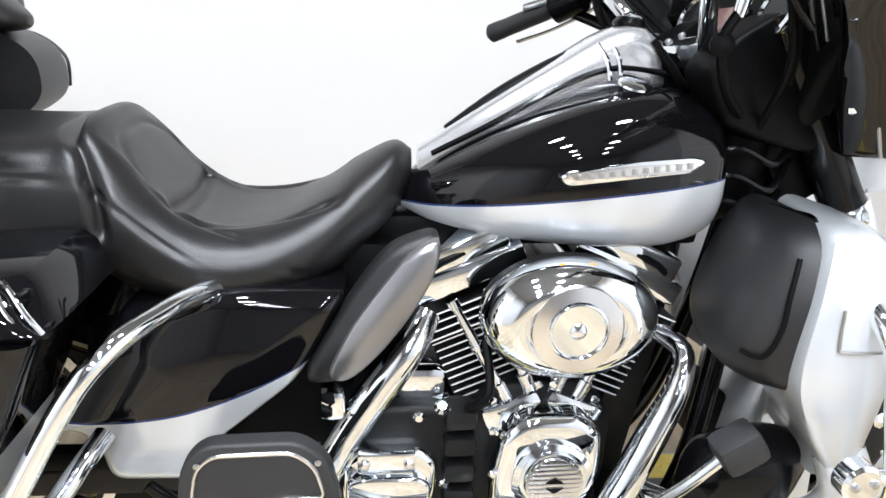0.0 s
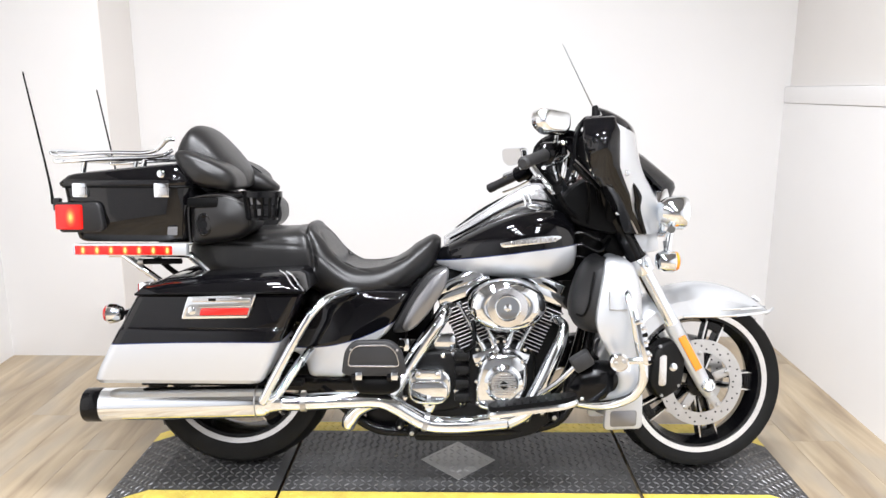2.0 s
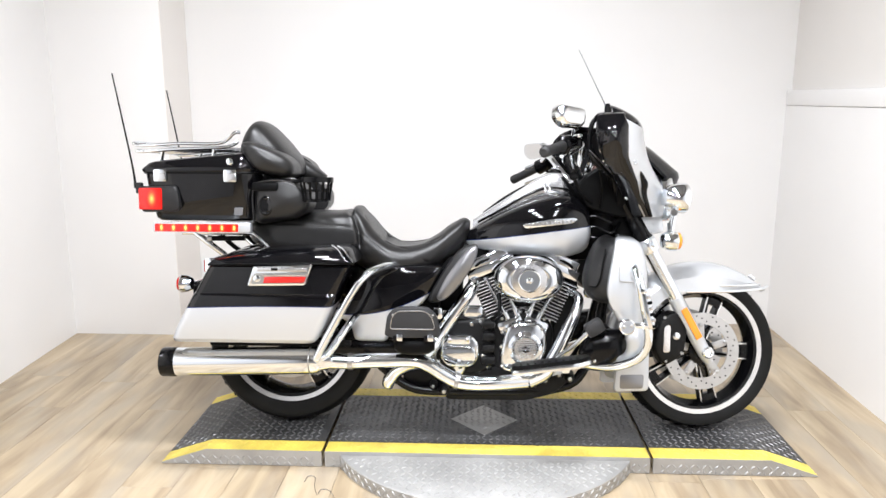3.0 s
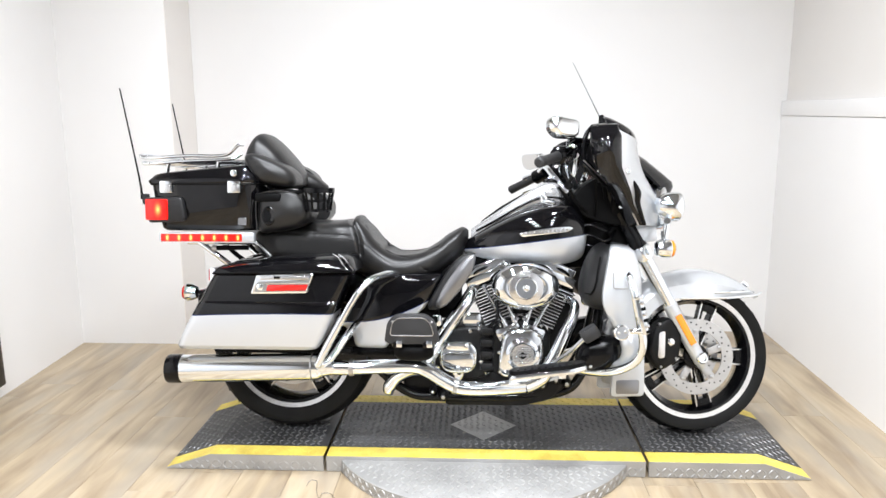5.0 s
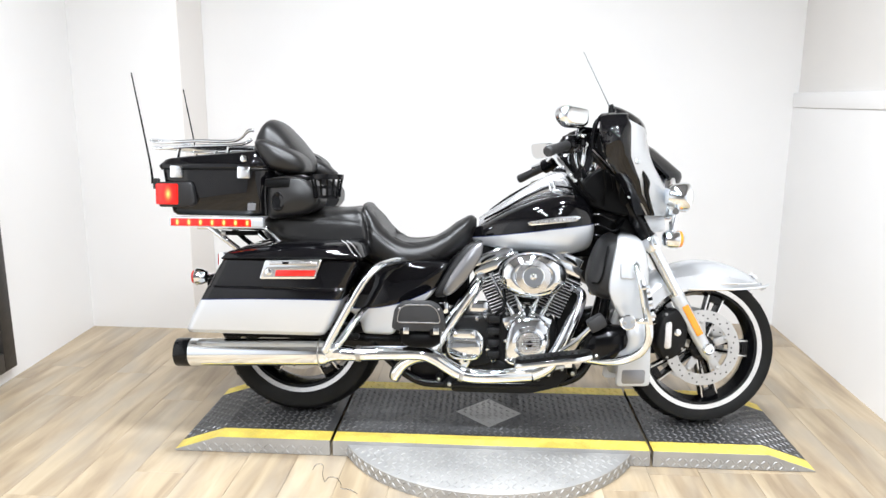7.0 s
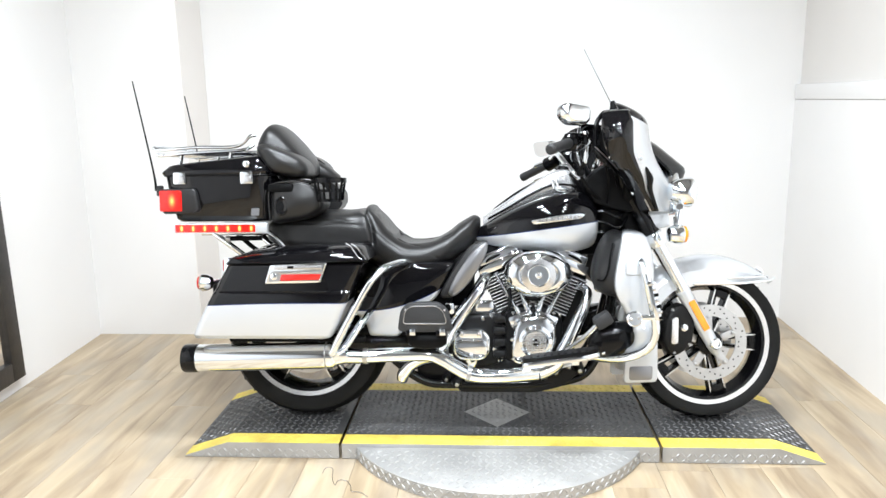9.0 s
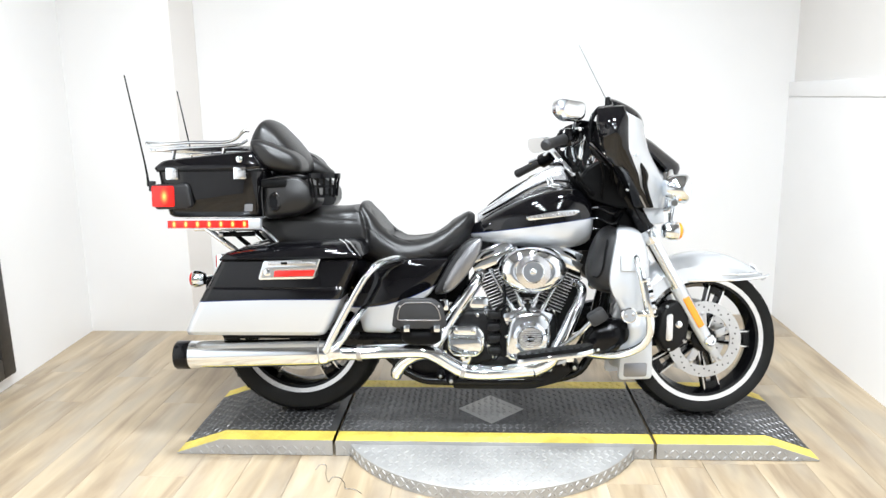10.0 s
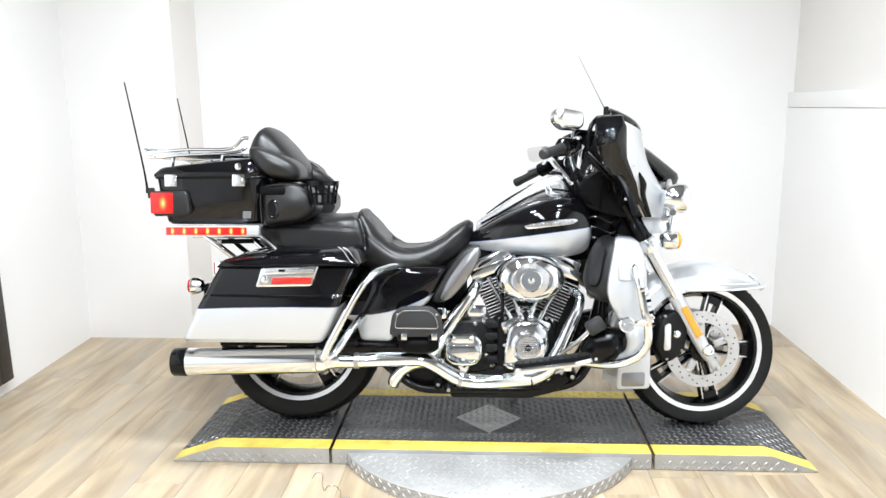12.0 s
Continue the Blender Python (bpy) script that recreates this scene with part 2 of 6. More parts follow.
wall_paint = material("white_wall_paint", (0.84, 0.83, 0.82), 0.55, 0, 0, 0.02, 1.2, 0.05, 160)
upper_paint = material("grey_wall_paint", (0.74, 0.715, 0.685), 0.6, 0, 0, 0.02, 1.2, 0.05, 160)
# tone of the unseen walls, set by what chrome and black paint reflect
unseen_wall_grey = material("unseen_wall_tone", (0.50, 0.505, 0.52), 0.6, 0, 0, 0.03, 1.2, 0.05, 160)
# warm tone of the pillar's shaded side, put into the colour
return_shade = material("return_shade_tint", (0.82, 0.785, 0.75), 0.55, 0, 0, 0.02, 1.2, 0.05, 160)
ceiling_paint = material("ceiling_paint", (0.22, 0.22, 0.225), 0.8, 0, 0, 0.02, 1.2, 0.05, 160)
frame_wood = material("black_stained_wood", (0.02, 0.017, 0.015), 0.4, 0, 0, 0.4, 22, 0.3, 60)


def plank_material():
    m = bpy.data.materials.new("oak_plank")
    m.use_nodes = True
    nt = m.node_tree
    b = nt.nodes["Principled BSDF"]
    co, info = nt.nodes.new("ShaderNodeTexCoord"), nt.nodes.new("ShaderNodeObjectInfo")
    shift = nt.nodes.new("ShaderNodeVectorMath")
    shift.operation = "MULTIPLY_ADD"
    nt.links.new(co.outputs["Object"], shift.inputs[0])
    shift.inputs[1].default_value = (14, 1.6, 1)
    mul = nt.nodes.new("ShaderNodeVectorMath")
    mul.operation = "SCALE"
    mul.inputs[0].default_value = (37, 19, 11)
    nt.links.new(info.outputs["Random"], mul.inputs["Scale"])
    nt.links.new(mul.outputs["Vector"], shift.inputs[2])
    grain = nt.nodes.new("ShaderNodeTexNoise")
    grain.inputs["Scale"].default_value, grain.inputs["Detail"].default_value, grain.inputs["Distortion"].default_value = 1.0, 8, 0.6
    nt.links.new(shift.outputs["Vector"], grain.inputs["Vector"])
    ramp = nt.nodes.new("ShaderNodeValToRGB")
    ramp.color_ramp.elements[0].position, ramp.color_ramp.elements[0].color = 0.30, (0.27, 0.195, 0.118, 1)
    ramp.color_ramp.elements[1].position, ramp.color_ramp.elements[1].color = 0.70, (0.53, 0.425, 0.28, 1)
    mid = ramp.color_ramp.elements.new(0.5)
    mid.color = (0.415, 0.315, 0.195, 1)
    nt.links.new(grain.outputs["Fac"], ramp.inputs["Fac"])
    hue = nt.nodes.new("ShaderNodeHueSaturation")
    hue.inputs["Saturation"].default_value = 0.92
    val = nt.nodes.new("ShaderNodeMapRange")
    val.inputs["To Min"].default_value, val.inputs["To Max"].default_value = 0.93, 1.06
    nt.links.new(info.outputs["Random"], val.inputs["Value"])
    nt.links.new(val.outputs["Result"], hue.inputs["Value"])
    blotch = nt.nodes.new("ShaderNodeTexNoise")
    blotch.inputs["Scale"].default_value, blotch.inputs["Detail"].default_value = 1.0, 3
    spread = nt.nodes.new("ShaderNodeVectorMath")
    spread.operation = "MULTIPLY"
    spread.inputs[1].default_value = (0.5, 1.3, 1)
    nt.links.new(shift.outputs["Vector"], spread.inputs[0])
    nt.links.new(spread.outputs["Vector"], blotch.inputs["Vector"])
    grey = nt.nodes.new("ShaderNodeMix")
    grey.data_type = "RGBA"
    stain = nt.nodes.new("ShaderNodeMapRange")
    stain.inputs["From Min"].default_value, stain.inputs["From Max"].default_value, stain.inputs["To Max"].default_value = 0.46, 0.66, 0.6
    nt.links.new(blotch.outputs["Fac"], stain.inputs["Value"])
    nt.links.new(stain.outputs["Result"], grey.inputs[0])
    nt.links.new(ramp.outputs["Color"], grey.inputs[6])
    grey.inputs[7].default_value = (0.34, 0.295, 0.235, 1)
    nt.links.new(grey.outputs[2], hue.inputs["Color"])
    nt.links.new(hue.outputs["Color"], b.inputs["Base Color"])
    b.inputs["Roughness"].default_value = 0.38
    bp = nt.nodes.new("ShaderNodeBump")
    bp.inputs["Strength"].default_value, bp.inputs["Distance"].default_value = 0.15, 0.001
    nt.links.new(grain.outputs["Fac"], bp.inputs["Height"])
    nt.links.new(bp.outputs["Normal"], b.inputs["Normal"])
    return m


oak = plank_material()

# ---------------------------------------------------------------- room
BACK, LEFT, RIGHT, REAR = 1.53, -1.50, 2.44, -9.0


def structure(name, bm, mat, label, category):
    return tagged(part(name, bm, mat, None, label), "", category, "", "structure")


def wall(name, a, b, z0, z1, thick, mat, label):
    """An upright wall whose inner face runs from a to b; the room lies to its left."""
    a, b = V(*a, 0), V(*b, 0)
    out = (b - a).normalized().cross(V(0, 0, 1)) * thick
    bm = bmesh.new()
    low = [bm.verts.new(q + V(0, 0, z0)) for q in (a, b, b + out, a + out)]
    high = [bm.verts.new(q + V(0, 0, z1)) for q in (a, b, b + out, a + out)]
    bm.faces.new(low)
    bm.faces.new(high)
    for i in range(4):
        j = (i + 1) % 4
        bm.faces.new((low[i], low[j], high[j], high[i]))
    return structure(name, bm, mat, label, "wall")


floor = structure("floor", box((0.47, -3.75, -0.06), (4.6, 11.0, 0.1)), grey_plastic, "pale oak plank floor of the showroom", "floor")
wall("wall_back", (RIGHT + 0.4, BACK), (LEFT - 0.2, BACK), -0.02, CEILING, 0.12, wall_paint, "plain white painted back wall")
BAY = -2.0
along = (BACK - BAY) / (BACK - REAR)
wall("wall_left", (LEFT - 0.052, BACK), (LEFT - 0.052 + 0.055 * (BACK - BAY), BAY), -0.02, CEILING, 0.12, wall_paint, "plain white painted side wall")
# from BAY to REAR the walls are unseen, added grey to dim reflections
wall("wall_left_rear", (LEFT - 0.052 + 0.055 * (BACK - BAY), BAY), (LEFT + 0.20, REAR), -0.02, CEILING, 0.12, unseen_wall_grey, "unseen plain side wall, greyed to tone down reflections")
wall("wall_right_rear", (RIGHT - 0.30, REAR), (RIGHT - 0.30 * along, BAY), -0.02, CEILING, 0.12, unseen_wall_grey, "unseen plain side wall, greyed to tone down reflections")
wall("wall_right_lower", (RIGHT - 0.30 * along, BAY), (RIGHT, BACK), -0.02, 1.27, 0.12, wall_paint, "white lower side wall under a ledge")
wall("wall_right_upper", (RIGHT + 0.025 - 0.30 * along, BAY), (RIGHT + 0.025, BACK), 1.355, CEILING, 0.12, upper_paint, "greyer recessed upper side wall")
wall("wall_rear", (LEFT - 0.2, REAR), (RIGHT + 0.4, REAR), -0.02, CEILING, 0.12, unseen_wall_grey, "unseen plain rear wall, greyed to tone down reflections")
bm = box(((LEFT - 0.06 - 0.93) / 2, 1.37, 1.49), (-0.93 - LEFT + 0.06, 0.38, 3.02), 0.004)
structure("pillar", bm, wall_paint, "boxed-out white corner pillar", "pillar")
# thin sheet on the pillar's side face, its shade given as colour
structure("shade_return", box((-0.9285, 1.354, 1.49), (0.005, 0.344, 3.01)), return_shade, "pillar return, its warm shade put into the colour", "trim")
a, b = V(RIGHT - 0.30 * along, BAY, 0), V(RIGHT, BACK, 0)
d = (b - a).normalized()
n = V(-d.y, d.x, 0)
rot = Matrix((d, n, V(0, 0, 1))).transposed().to_quaternion().to_euler()
bm = box((a + b) / 2 + V(0, 0, 1.3125) - n * 0.078, ((b - a).length - 0.01, 0.17, 0.083), 0.010, rot=rot)
structure("trim_ledge", bm, wall_paint, "white moulded ledge along the side wall", "ledge")
# unseen ceiling closes the room; its dark grey only serves the reflections
structure("ceiling", box((0.47, -3.75, CEILING + 0.05), (5.2, 11.0, 0.1)), ceiling_paint, "unseen plain ceiling, grey to keep reflections dark", "ceiling")

# ---------------------------------------------------------------- stand under the motorcycle
TOP = 0.06


def tread_field(inside, x0, x1, y0, y1, pitch, place, bm=None, size=0.0125, lift=0.003):
    """Raised lozenges of tread plate, turned this way and that, wherever inside(x, y) holds."""
    bm = bm or bmesh.new()
    rows, cols = int((y1 - y0) / pitch), int((x1 - x0) / pitch)
    for i in range(cols):
        for j in range(rows):
            x, y = x0 + (i + 0.5) * pitch, y0 + (j + 0.5) * pitch
            if not inside(x, y):
                continue
            a = math.pi / 4 if (i + j) % 2 else -math.pi / 4
            u, v = V(math.cos(a), math.sin(a)), V(-math.sin(a), math.cos(a))
            q = [place(*(V(x, y) + u * s * size + v * w * size * 0.3), h) for s, w, h in ((-1, 0, 0), (0, -1, 0), (1, 0, 0), (0, 1, 0), (-0.45, 0, lift), (0.45, 0, lift))]
            p = [bm.verts.new(k) for k in q]
            for f in ((0, 1, 4), (1, 5, 4), (1, 2, 5), (2, 3, 5), (3, 4, 5), (3, 0, 4)):
                bm.faces.new([p[k] for k in f])
    return bm


def lift_section(name, x0, x1, slope0, slope1, label):
    """One length of the low stand: deck, two yellow edge stripes and two side plates; ends slope to the floor."""
    base = thing(name, label, "ramp", None, "sections of the stand")
    y0, y1, stripe = -0.292, 0.300, 0.078
    xs = [x0] + ([x0 + slope0] if slope0 else []) + ([x1 - slope1] if slope1 else []) + [x1]

    def height(x):
        h = TOP
        if slope0:
            h = min(h, 0.006 + (TOP - 0.006) * (x - x0) / slope0)
        if slope1:
            h = min(h, 0.006 + (TOP - 0.006) * (x1 - x) / slope1)
        return max(h, 0.004)

    def strip(ya, yb, up=0.0, low=None):
        rings = [[V(x, ya, (low if low is not None else height(x) - 0.005)), V(x, ya, height(x) + up), V(x, yb, height(x) + up), V(x, yb, (low if low is not None else height(x) - 0.005))] for x in xs]
        return loft(rings)

    part("deck", strip(y0 + stripe, y1 - stripe), dark_plate, base, "worn black tread-plate deck", angle=10)
    for ya, yb in ((y0, y0 + stripe), (y1 - stripe, y1)):
        edge = part("edge_stripe", strip(ya + 0.001, yb - 0.001), yellow_paint, base, "yellow painted edge stripe", angle=10)
        tr = tread_field(lambda x, y: x0 + 0.02 < x < x1 - 0.02 and ya + 0.012 < y < yb - 0.012, x0, x1, ya, yb, 0.026, lambda x, y, h: V(x, y, height(x) + h * 0.6))
        tagged(part("tread", tr, yellow_paint, edge), kind="stuff")
    for y, s in ((y0, -1), (y1, 1)):
        ring = [[V(x, y + s * 0.004, 0.002), V(x, y + s * 0.004, height(x) - 0.0006), V(x, y - s * 0.004, height(x) - 0.0006), V(x, y - s * 0.004, 0.002)] for x in xs]
        side = part("side_plate", loft(ring), bare_plate, base, "bare tread-plate side", angle=10)
        tr = tread_field(lambda x, z: x0 + 0.015 < x < x1 - 0.015 and 0.01 < z < height(x) - 0.012, x0, x1, 0.0, TOP, 0.021, lambda x, z, h: V(x, y + s * (0.004 + h), z), size=0.011)
        tagged(part("tread", tr, bare_plate, side), kind="stuff")
    inside = lambda x, y: abs(x - 0.752) / 0.132 + abs(y - 0.0) / 0.138 > 1.06
    tr = tread_field(lambda x, y: inside(x, y) and x0 + 0.012 < x < x1 - 0.012, x0, x1, y0 + stripe + 0.005, y1 - stripe - 0.005, 0.0245, lambda x, y, h: V(x, y, height(x) + h))
    tagged(part("tread", tr, tread_worn, base), kind="stuff")
    return base


lift_section("ramp_section", -0.425, 0.163, 0.165, 0, "black tread-plate ramp section with yellow edges")
mid = lift_section("platform_section", 0.175, 1.335, 0, 0, "black tread-plate middle platform with yellow edges and bare diamond")
lift_section("ramp_section", 1.347, 1.922, 0, 0.165, "black tread-plate ramp section with yellow edges")
bm = bmesh.new()
corner = [V(0.752 + x, y, TOP) for x, y in ((-0.132, 0), (0, -0.138), (0.132, 0), (0, 0.138))]
loft([corner, [q + V(0, 0, 0.001) for q in corner]], bm)
tread_field(lambda x, y: abs(x - 0.752) / 0.132 + abs(y) / 0.138 < 0.88, 0.62, 0.884, -0.14, 0.14, 0.0245, lambda x, y, h: V(x, y, TOP + 0.001 + h), bm)
part("diamond", bm, bare_plate, mid, "bare metal diamond in the middle")

disc = thing("round_step", "round bare tread-plate step in front of the stand", "step")
DX, DY, DR, DH = 0.748, -0.024, 0.585, 0.048
CHORD = -0.2975
span = math.acos((DY - CHORD) / DR)
arc = [(DX + DR * math.sin(a), DY - DR * math.cos(a)) for a in np.linspace(-span, span, 61)]
part("plate", loft([[V(x, y, z) for x, y in arc] for z in (0.001, DH - 0.002)] + [[V(DX + (x - DX) * 0.996, CHORD + (y - CHORD) * 0.988, DH) for x, y in arc]]), bare_plate, disc)
tr = tread_field(lambda x, y: (x - DX) ** 2 + (y - DY) ** 2 < (DR - 0.02) ** 2 and y < -0.31, DX - DR, DX + DR, DY - DR, -0.29, 0.0245, lambda x, y, h: V(x, y, DH + h))
tagged(part("tread", tr, bare_plate, disc), kind="stuff")
rim = tread_field(lambda u, z: abs(u) < DR * span - 0.012, -0.64, 0.64, 0.004, DH, 0.021, lambda u, z, h: V(DX + (DR + h) * math.sin(u / DR), DY - (DR + h) * math.cos(u / DR), z), size=0.011)
tagged(part("rim_tread", rim, bare_plate, disc), kind="stuff")

# thin wire left on the floor
wire = thing("wire", "thin grey curled wire lying on the floor boards", "wire")
part("strand", tube([(0.125, -0.408, 0.003), (0.131, -0.369, 0.003), (0.156, -0.377, 0.003), (0.167, -0.439, 0.003), (0.187, -0.491, 0.003), (0.193, -0.459, 0.003), (0.221, -0.461, 0.003), (0.245, -0.501, 0.003), (0.252, -0.53, 0.003), (0.283, -0.536, 0.003), (0.314, -0.563, 0.003)], 0.0011, 6, 5), alu, wire)

# framed mirror standing against the side wall
frame_thing = thing("framed_mirror", "tall mirror with a dark worn wooden frame against the wall", "mirror", pose(-1.456, 0.335, 0.075, 0, -0.6, 3.2))
for c, s in (((0, -0.045, 0.95), (0.035, 0.09, 1.9)), ((0, -0.855, 0.95), (0.035, 0.09, 1.9)), ((0, -0.45, 0.045), (0.034, 0.72, 0.09)), ((0, -0.45, 1.855), (0.034, 0.72, 0.09))):
    part("frame_board", box(c, s, 0.005), frame_wood, frame_thing)
part("glass", box((-0.006, -0.45, 0.95), (0.006, 0.722, 1.722)), mirror_glass, frame_thing, "silvered glass")

# ---------------------------------------------------------------- motorcycle, leaning on its side stand, bars turned
LEAN, STEER = 6.5, 8.0
bike = thing("motorcycle", "black and silver touring motorcycle with hard bags, leaning on its stand", "motorcycle", pose(0, 0, TOP + 0.002, -LEAN))
PIVOT, RAKE = V(1.27, 0, 0.80), radians(29)
STEERED = Matrix.Translation(PIVOT) @ Matrix.Rotation(radians(STEER), 4, V(-math.sin(RAKE), 0, math.cos(RAKE))) @ Matrix.Translation(-PIVOT)


def on(name, bm, mat, label="", parent=None, steered=False, angle=38):
    """A part of the motorcycle, or a piece of one of its parts."""
    return part(name, bm, mat, parent or bike, label, STEERED if steered and parent is None else None, angle)


def ring_lathe(profile, origin, axis, n=48, bm=None):
    """A turned ring with a closed profile."""
    o, w = Vector(origin), Vector(axis).normalized()
    u = V(0, 0, 1) if abs(w.z) < 0.9 else V(1, 0, 0)
    u = (u - w * w.dot(u)).normalized()
    v = w.cross(u)
    rings = [[o + w * h + (v * math.cos(a) + u * math.sin(a)) * r for a in (2 * math.pi * j / n for j in range(n))] for r, h in profile]
    return loft(rings + [rings[0]], bm, True, False)


def bolt(p, axis, r=0.006, h=0.006, bm=None):
    return lathe([(r, 0), (r, h * 0.6), (r * 0.6, h)], p, axis, 8, bm)


RIGHTWARD = V(0, -1, 0)


def wheel(name, x, z, R, W, lip, steered, label, turn):
    c = V(x, 0, z)
    half = W / 2
    mid = (R + lip) / 2
    tread = [(lip - 0.012, -half * 0.72), (lip + 0.004, -half * 0.86), (mid - 0.004, -half), (mid + 0.012, -half * 0.97), (R - 0.014, -half * 0.74), (R - 0.004, -half * 0.4), (R, -half * 0.12)]
    wh = on(name, ring_lathe([(lip - 0.028, -half * 0.74), (lip - 0.004, -half * 0.8), (lip - 0.004, -half * 0.66), (lip - 0.022, -half * 0.55), (lip - 0.03, 0), (lip - 0.022, half * 0.55), (lip - 0.004, half * 0.66), (lip - 0.004, half * 0.8), (lip - 0.028, half * 0.74), (lip - 0.045, 0)], c, (0, 1, 0), 64), gloss_plastic, label, steered=steered)
    tyre = on("tyre", ring_lathe(tread + [(r, -h) for r, h in reversed(tread)], c, (0, 1, 0), 72), rubber, "black rubber tyre", wh)
    for s in (-1, 1):
        on("rim_lip", ring_lathe([(lip - 0.018, s * half * 0.83), (lip - 0.001, s * half * 0.87), (lip, s * half * 0.80), (lip - 0.020, s * half * 0.76)], c, (0, 1, 0), 64), alu, "machined silver rim edge", wh)
    on("hub", lathe([(0.03, -0.07), (0.048, -0.066), (0.052, -0.04), (0.045, 0), (0.052, 0.04), (0.048, 0.066), (0.03, 0.07)], c, (0, 1, 0), 28), gloss_plastic, "", wh)
    for k in range(5):
        a = 2 * math.pi * k / 5 + turn
        u, v = V(math.cos(a), 0, math.sin(a)), V(-math.sin(a), 0, math.cos(a))
        spoke, edge = bmesh.new(), bmesh.new()
        for s in (-1, 1):
            for target, wide, depth, y in ((spoke, 0.0085, 0.017, 0.0), (edge, 0.0030, 0.002, -0.0175)):
                rings = []
                for t in np.linspace(0, 1, 5):
                    r = 0.035 + (lip - 0.066) * t
                    off = s * (0.012 + 0.014 * t - (0.0 if target is spoke else -0.0052))
                    q = c + u * r + v * off + V(0, y - 0.012 * (1 - t), 0)
                    rings.append([q + v * wide + V(0, depth, 0), q - v * wide + V(0, depth, 0), q - v * wide * 0.8 - V(0, depth, 0), q + v * wide * 0.8 - V(0, depth, 0)])
                loft(rings, target)
        q = c + u * (lip - 0.04)
        rot = Matrix((u, V(0, 1, 0), v)).transposed().to_quaternion().to_euler()
        box(q - u * 0.002, (0.044, 0.040, 0.056), 0.004, spoke, rot)
        for g in range(4):
            box(q + u * (0.010 - 0.008 * g) - V(0, 0.0205, 0), (0.003, 0.004, 0.036), 0, spoke, rot)
        sp = on("spoke", spoke, gloss_plastic, "paired black spoke with machined edges", wh)
        join_edge.append((edge, wh))
    return wh


join_edge = []


def brake_disc(x, z, y, r, steered, name="brake_disc"):
    c = V(x, y, z)
    d = on(name, ring_lathe([(r * 0.70, -0.0025), (r, -0.0025), (r, 0.0025), (r * 0.70, 0.0025)], c, (0, 1, 0), 56), steel, "drilled steel brake disc", steered=steered)
    holes = bmesh.new()
    for k in range(40):
        a, rr = 2 * math.pi * k / 40, r * (0.78 + 0.07 * (k % 3))
        lathe([(0.0032, 0), (0.0032, 0.0006)], c + V(math.cos(a) * rr, -0.0026, math.sin(a) * rr), RIGHTWARD, 8, holes)
    tagged(on("drilling", holes, plastic, "", d), kind="stuff")
    for k in range(5):
        a = 2 * math.pi * k / 5 + 0.35
        u = V(math.cos(a), 0, math.sin(a))
        rot = Matrix((u, V(0, 1, 0), V(-u.z, 0, u.x))).transposed().to_quaternion().to_euler()
        bm = box(c + u * r * 0.56 + V(0, 0.004, 0), (r * 0.42, 0.006, 0.03), 0.003, rot=rot)
        bolt(c + u * r * 0.68 - V(0, 0.002, 0), RIGHTWARD, 0.008, 0.005, bm)
        on("carrier", bm, steel, "", d)
    return d


FZ, FX = 0.297, 1.563
rear_wheel = wheel("rear_wheel", 0, 0.325, 0.327, 0.18, 0.243, False, "black cast rear wheel", 0.25)
front_wheel = wheel("front_wheel", FX, FZ, 0.299, 0.13, 0.243, True, "black five-spoke front wheel", -0.05)
for edge, wh in join_edge:
    on("machined_edge", edge, alu, "", wh)
brake_disc(FX, FZ, -0.066, 0.146, True)
brake_disc(FX, FZ, 0.066, 0.146, True)
brake_disc(0, 0.325, -0.085, 0.146, False)

# tread grooves on both tyres
for wh, x, z, R, W in ((rear_wheel, 0, 0.325, 0.327, 0.18), (front_wheel, FX, FZ, 0.299, 0.13)):
    bm = bmesh.new()
    for k in range(34):
        for s in (-1, 1):
            a = 2 * math.pi * (k + (0.5 if s > 0 else 0)) / 34
            pts = []
            for t in (0.15, 0.5, 0.85):
                aa, y = a + 0.07 * t, s * W / 2 * (0.1 + 0.72 * t)
                rr = R + 0.0006 - 0.016 * t ** 2.2
                pts.append(V(x + math.cos(aa) * rr, y, z + math.sin(aa) * rr))
            tube(pts, 0.0022, 5, 2, bm)
    tagged(on("tread_groove", bm, plastic, "", wh), kind="stuff")

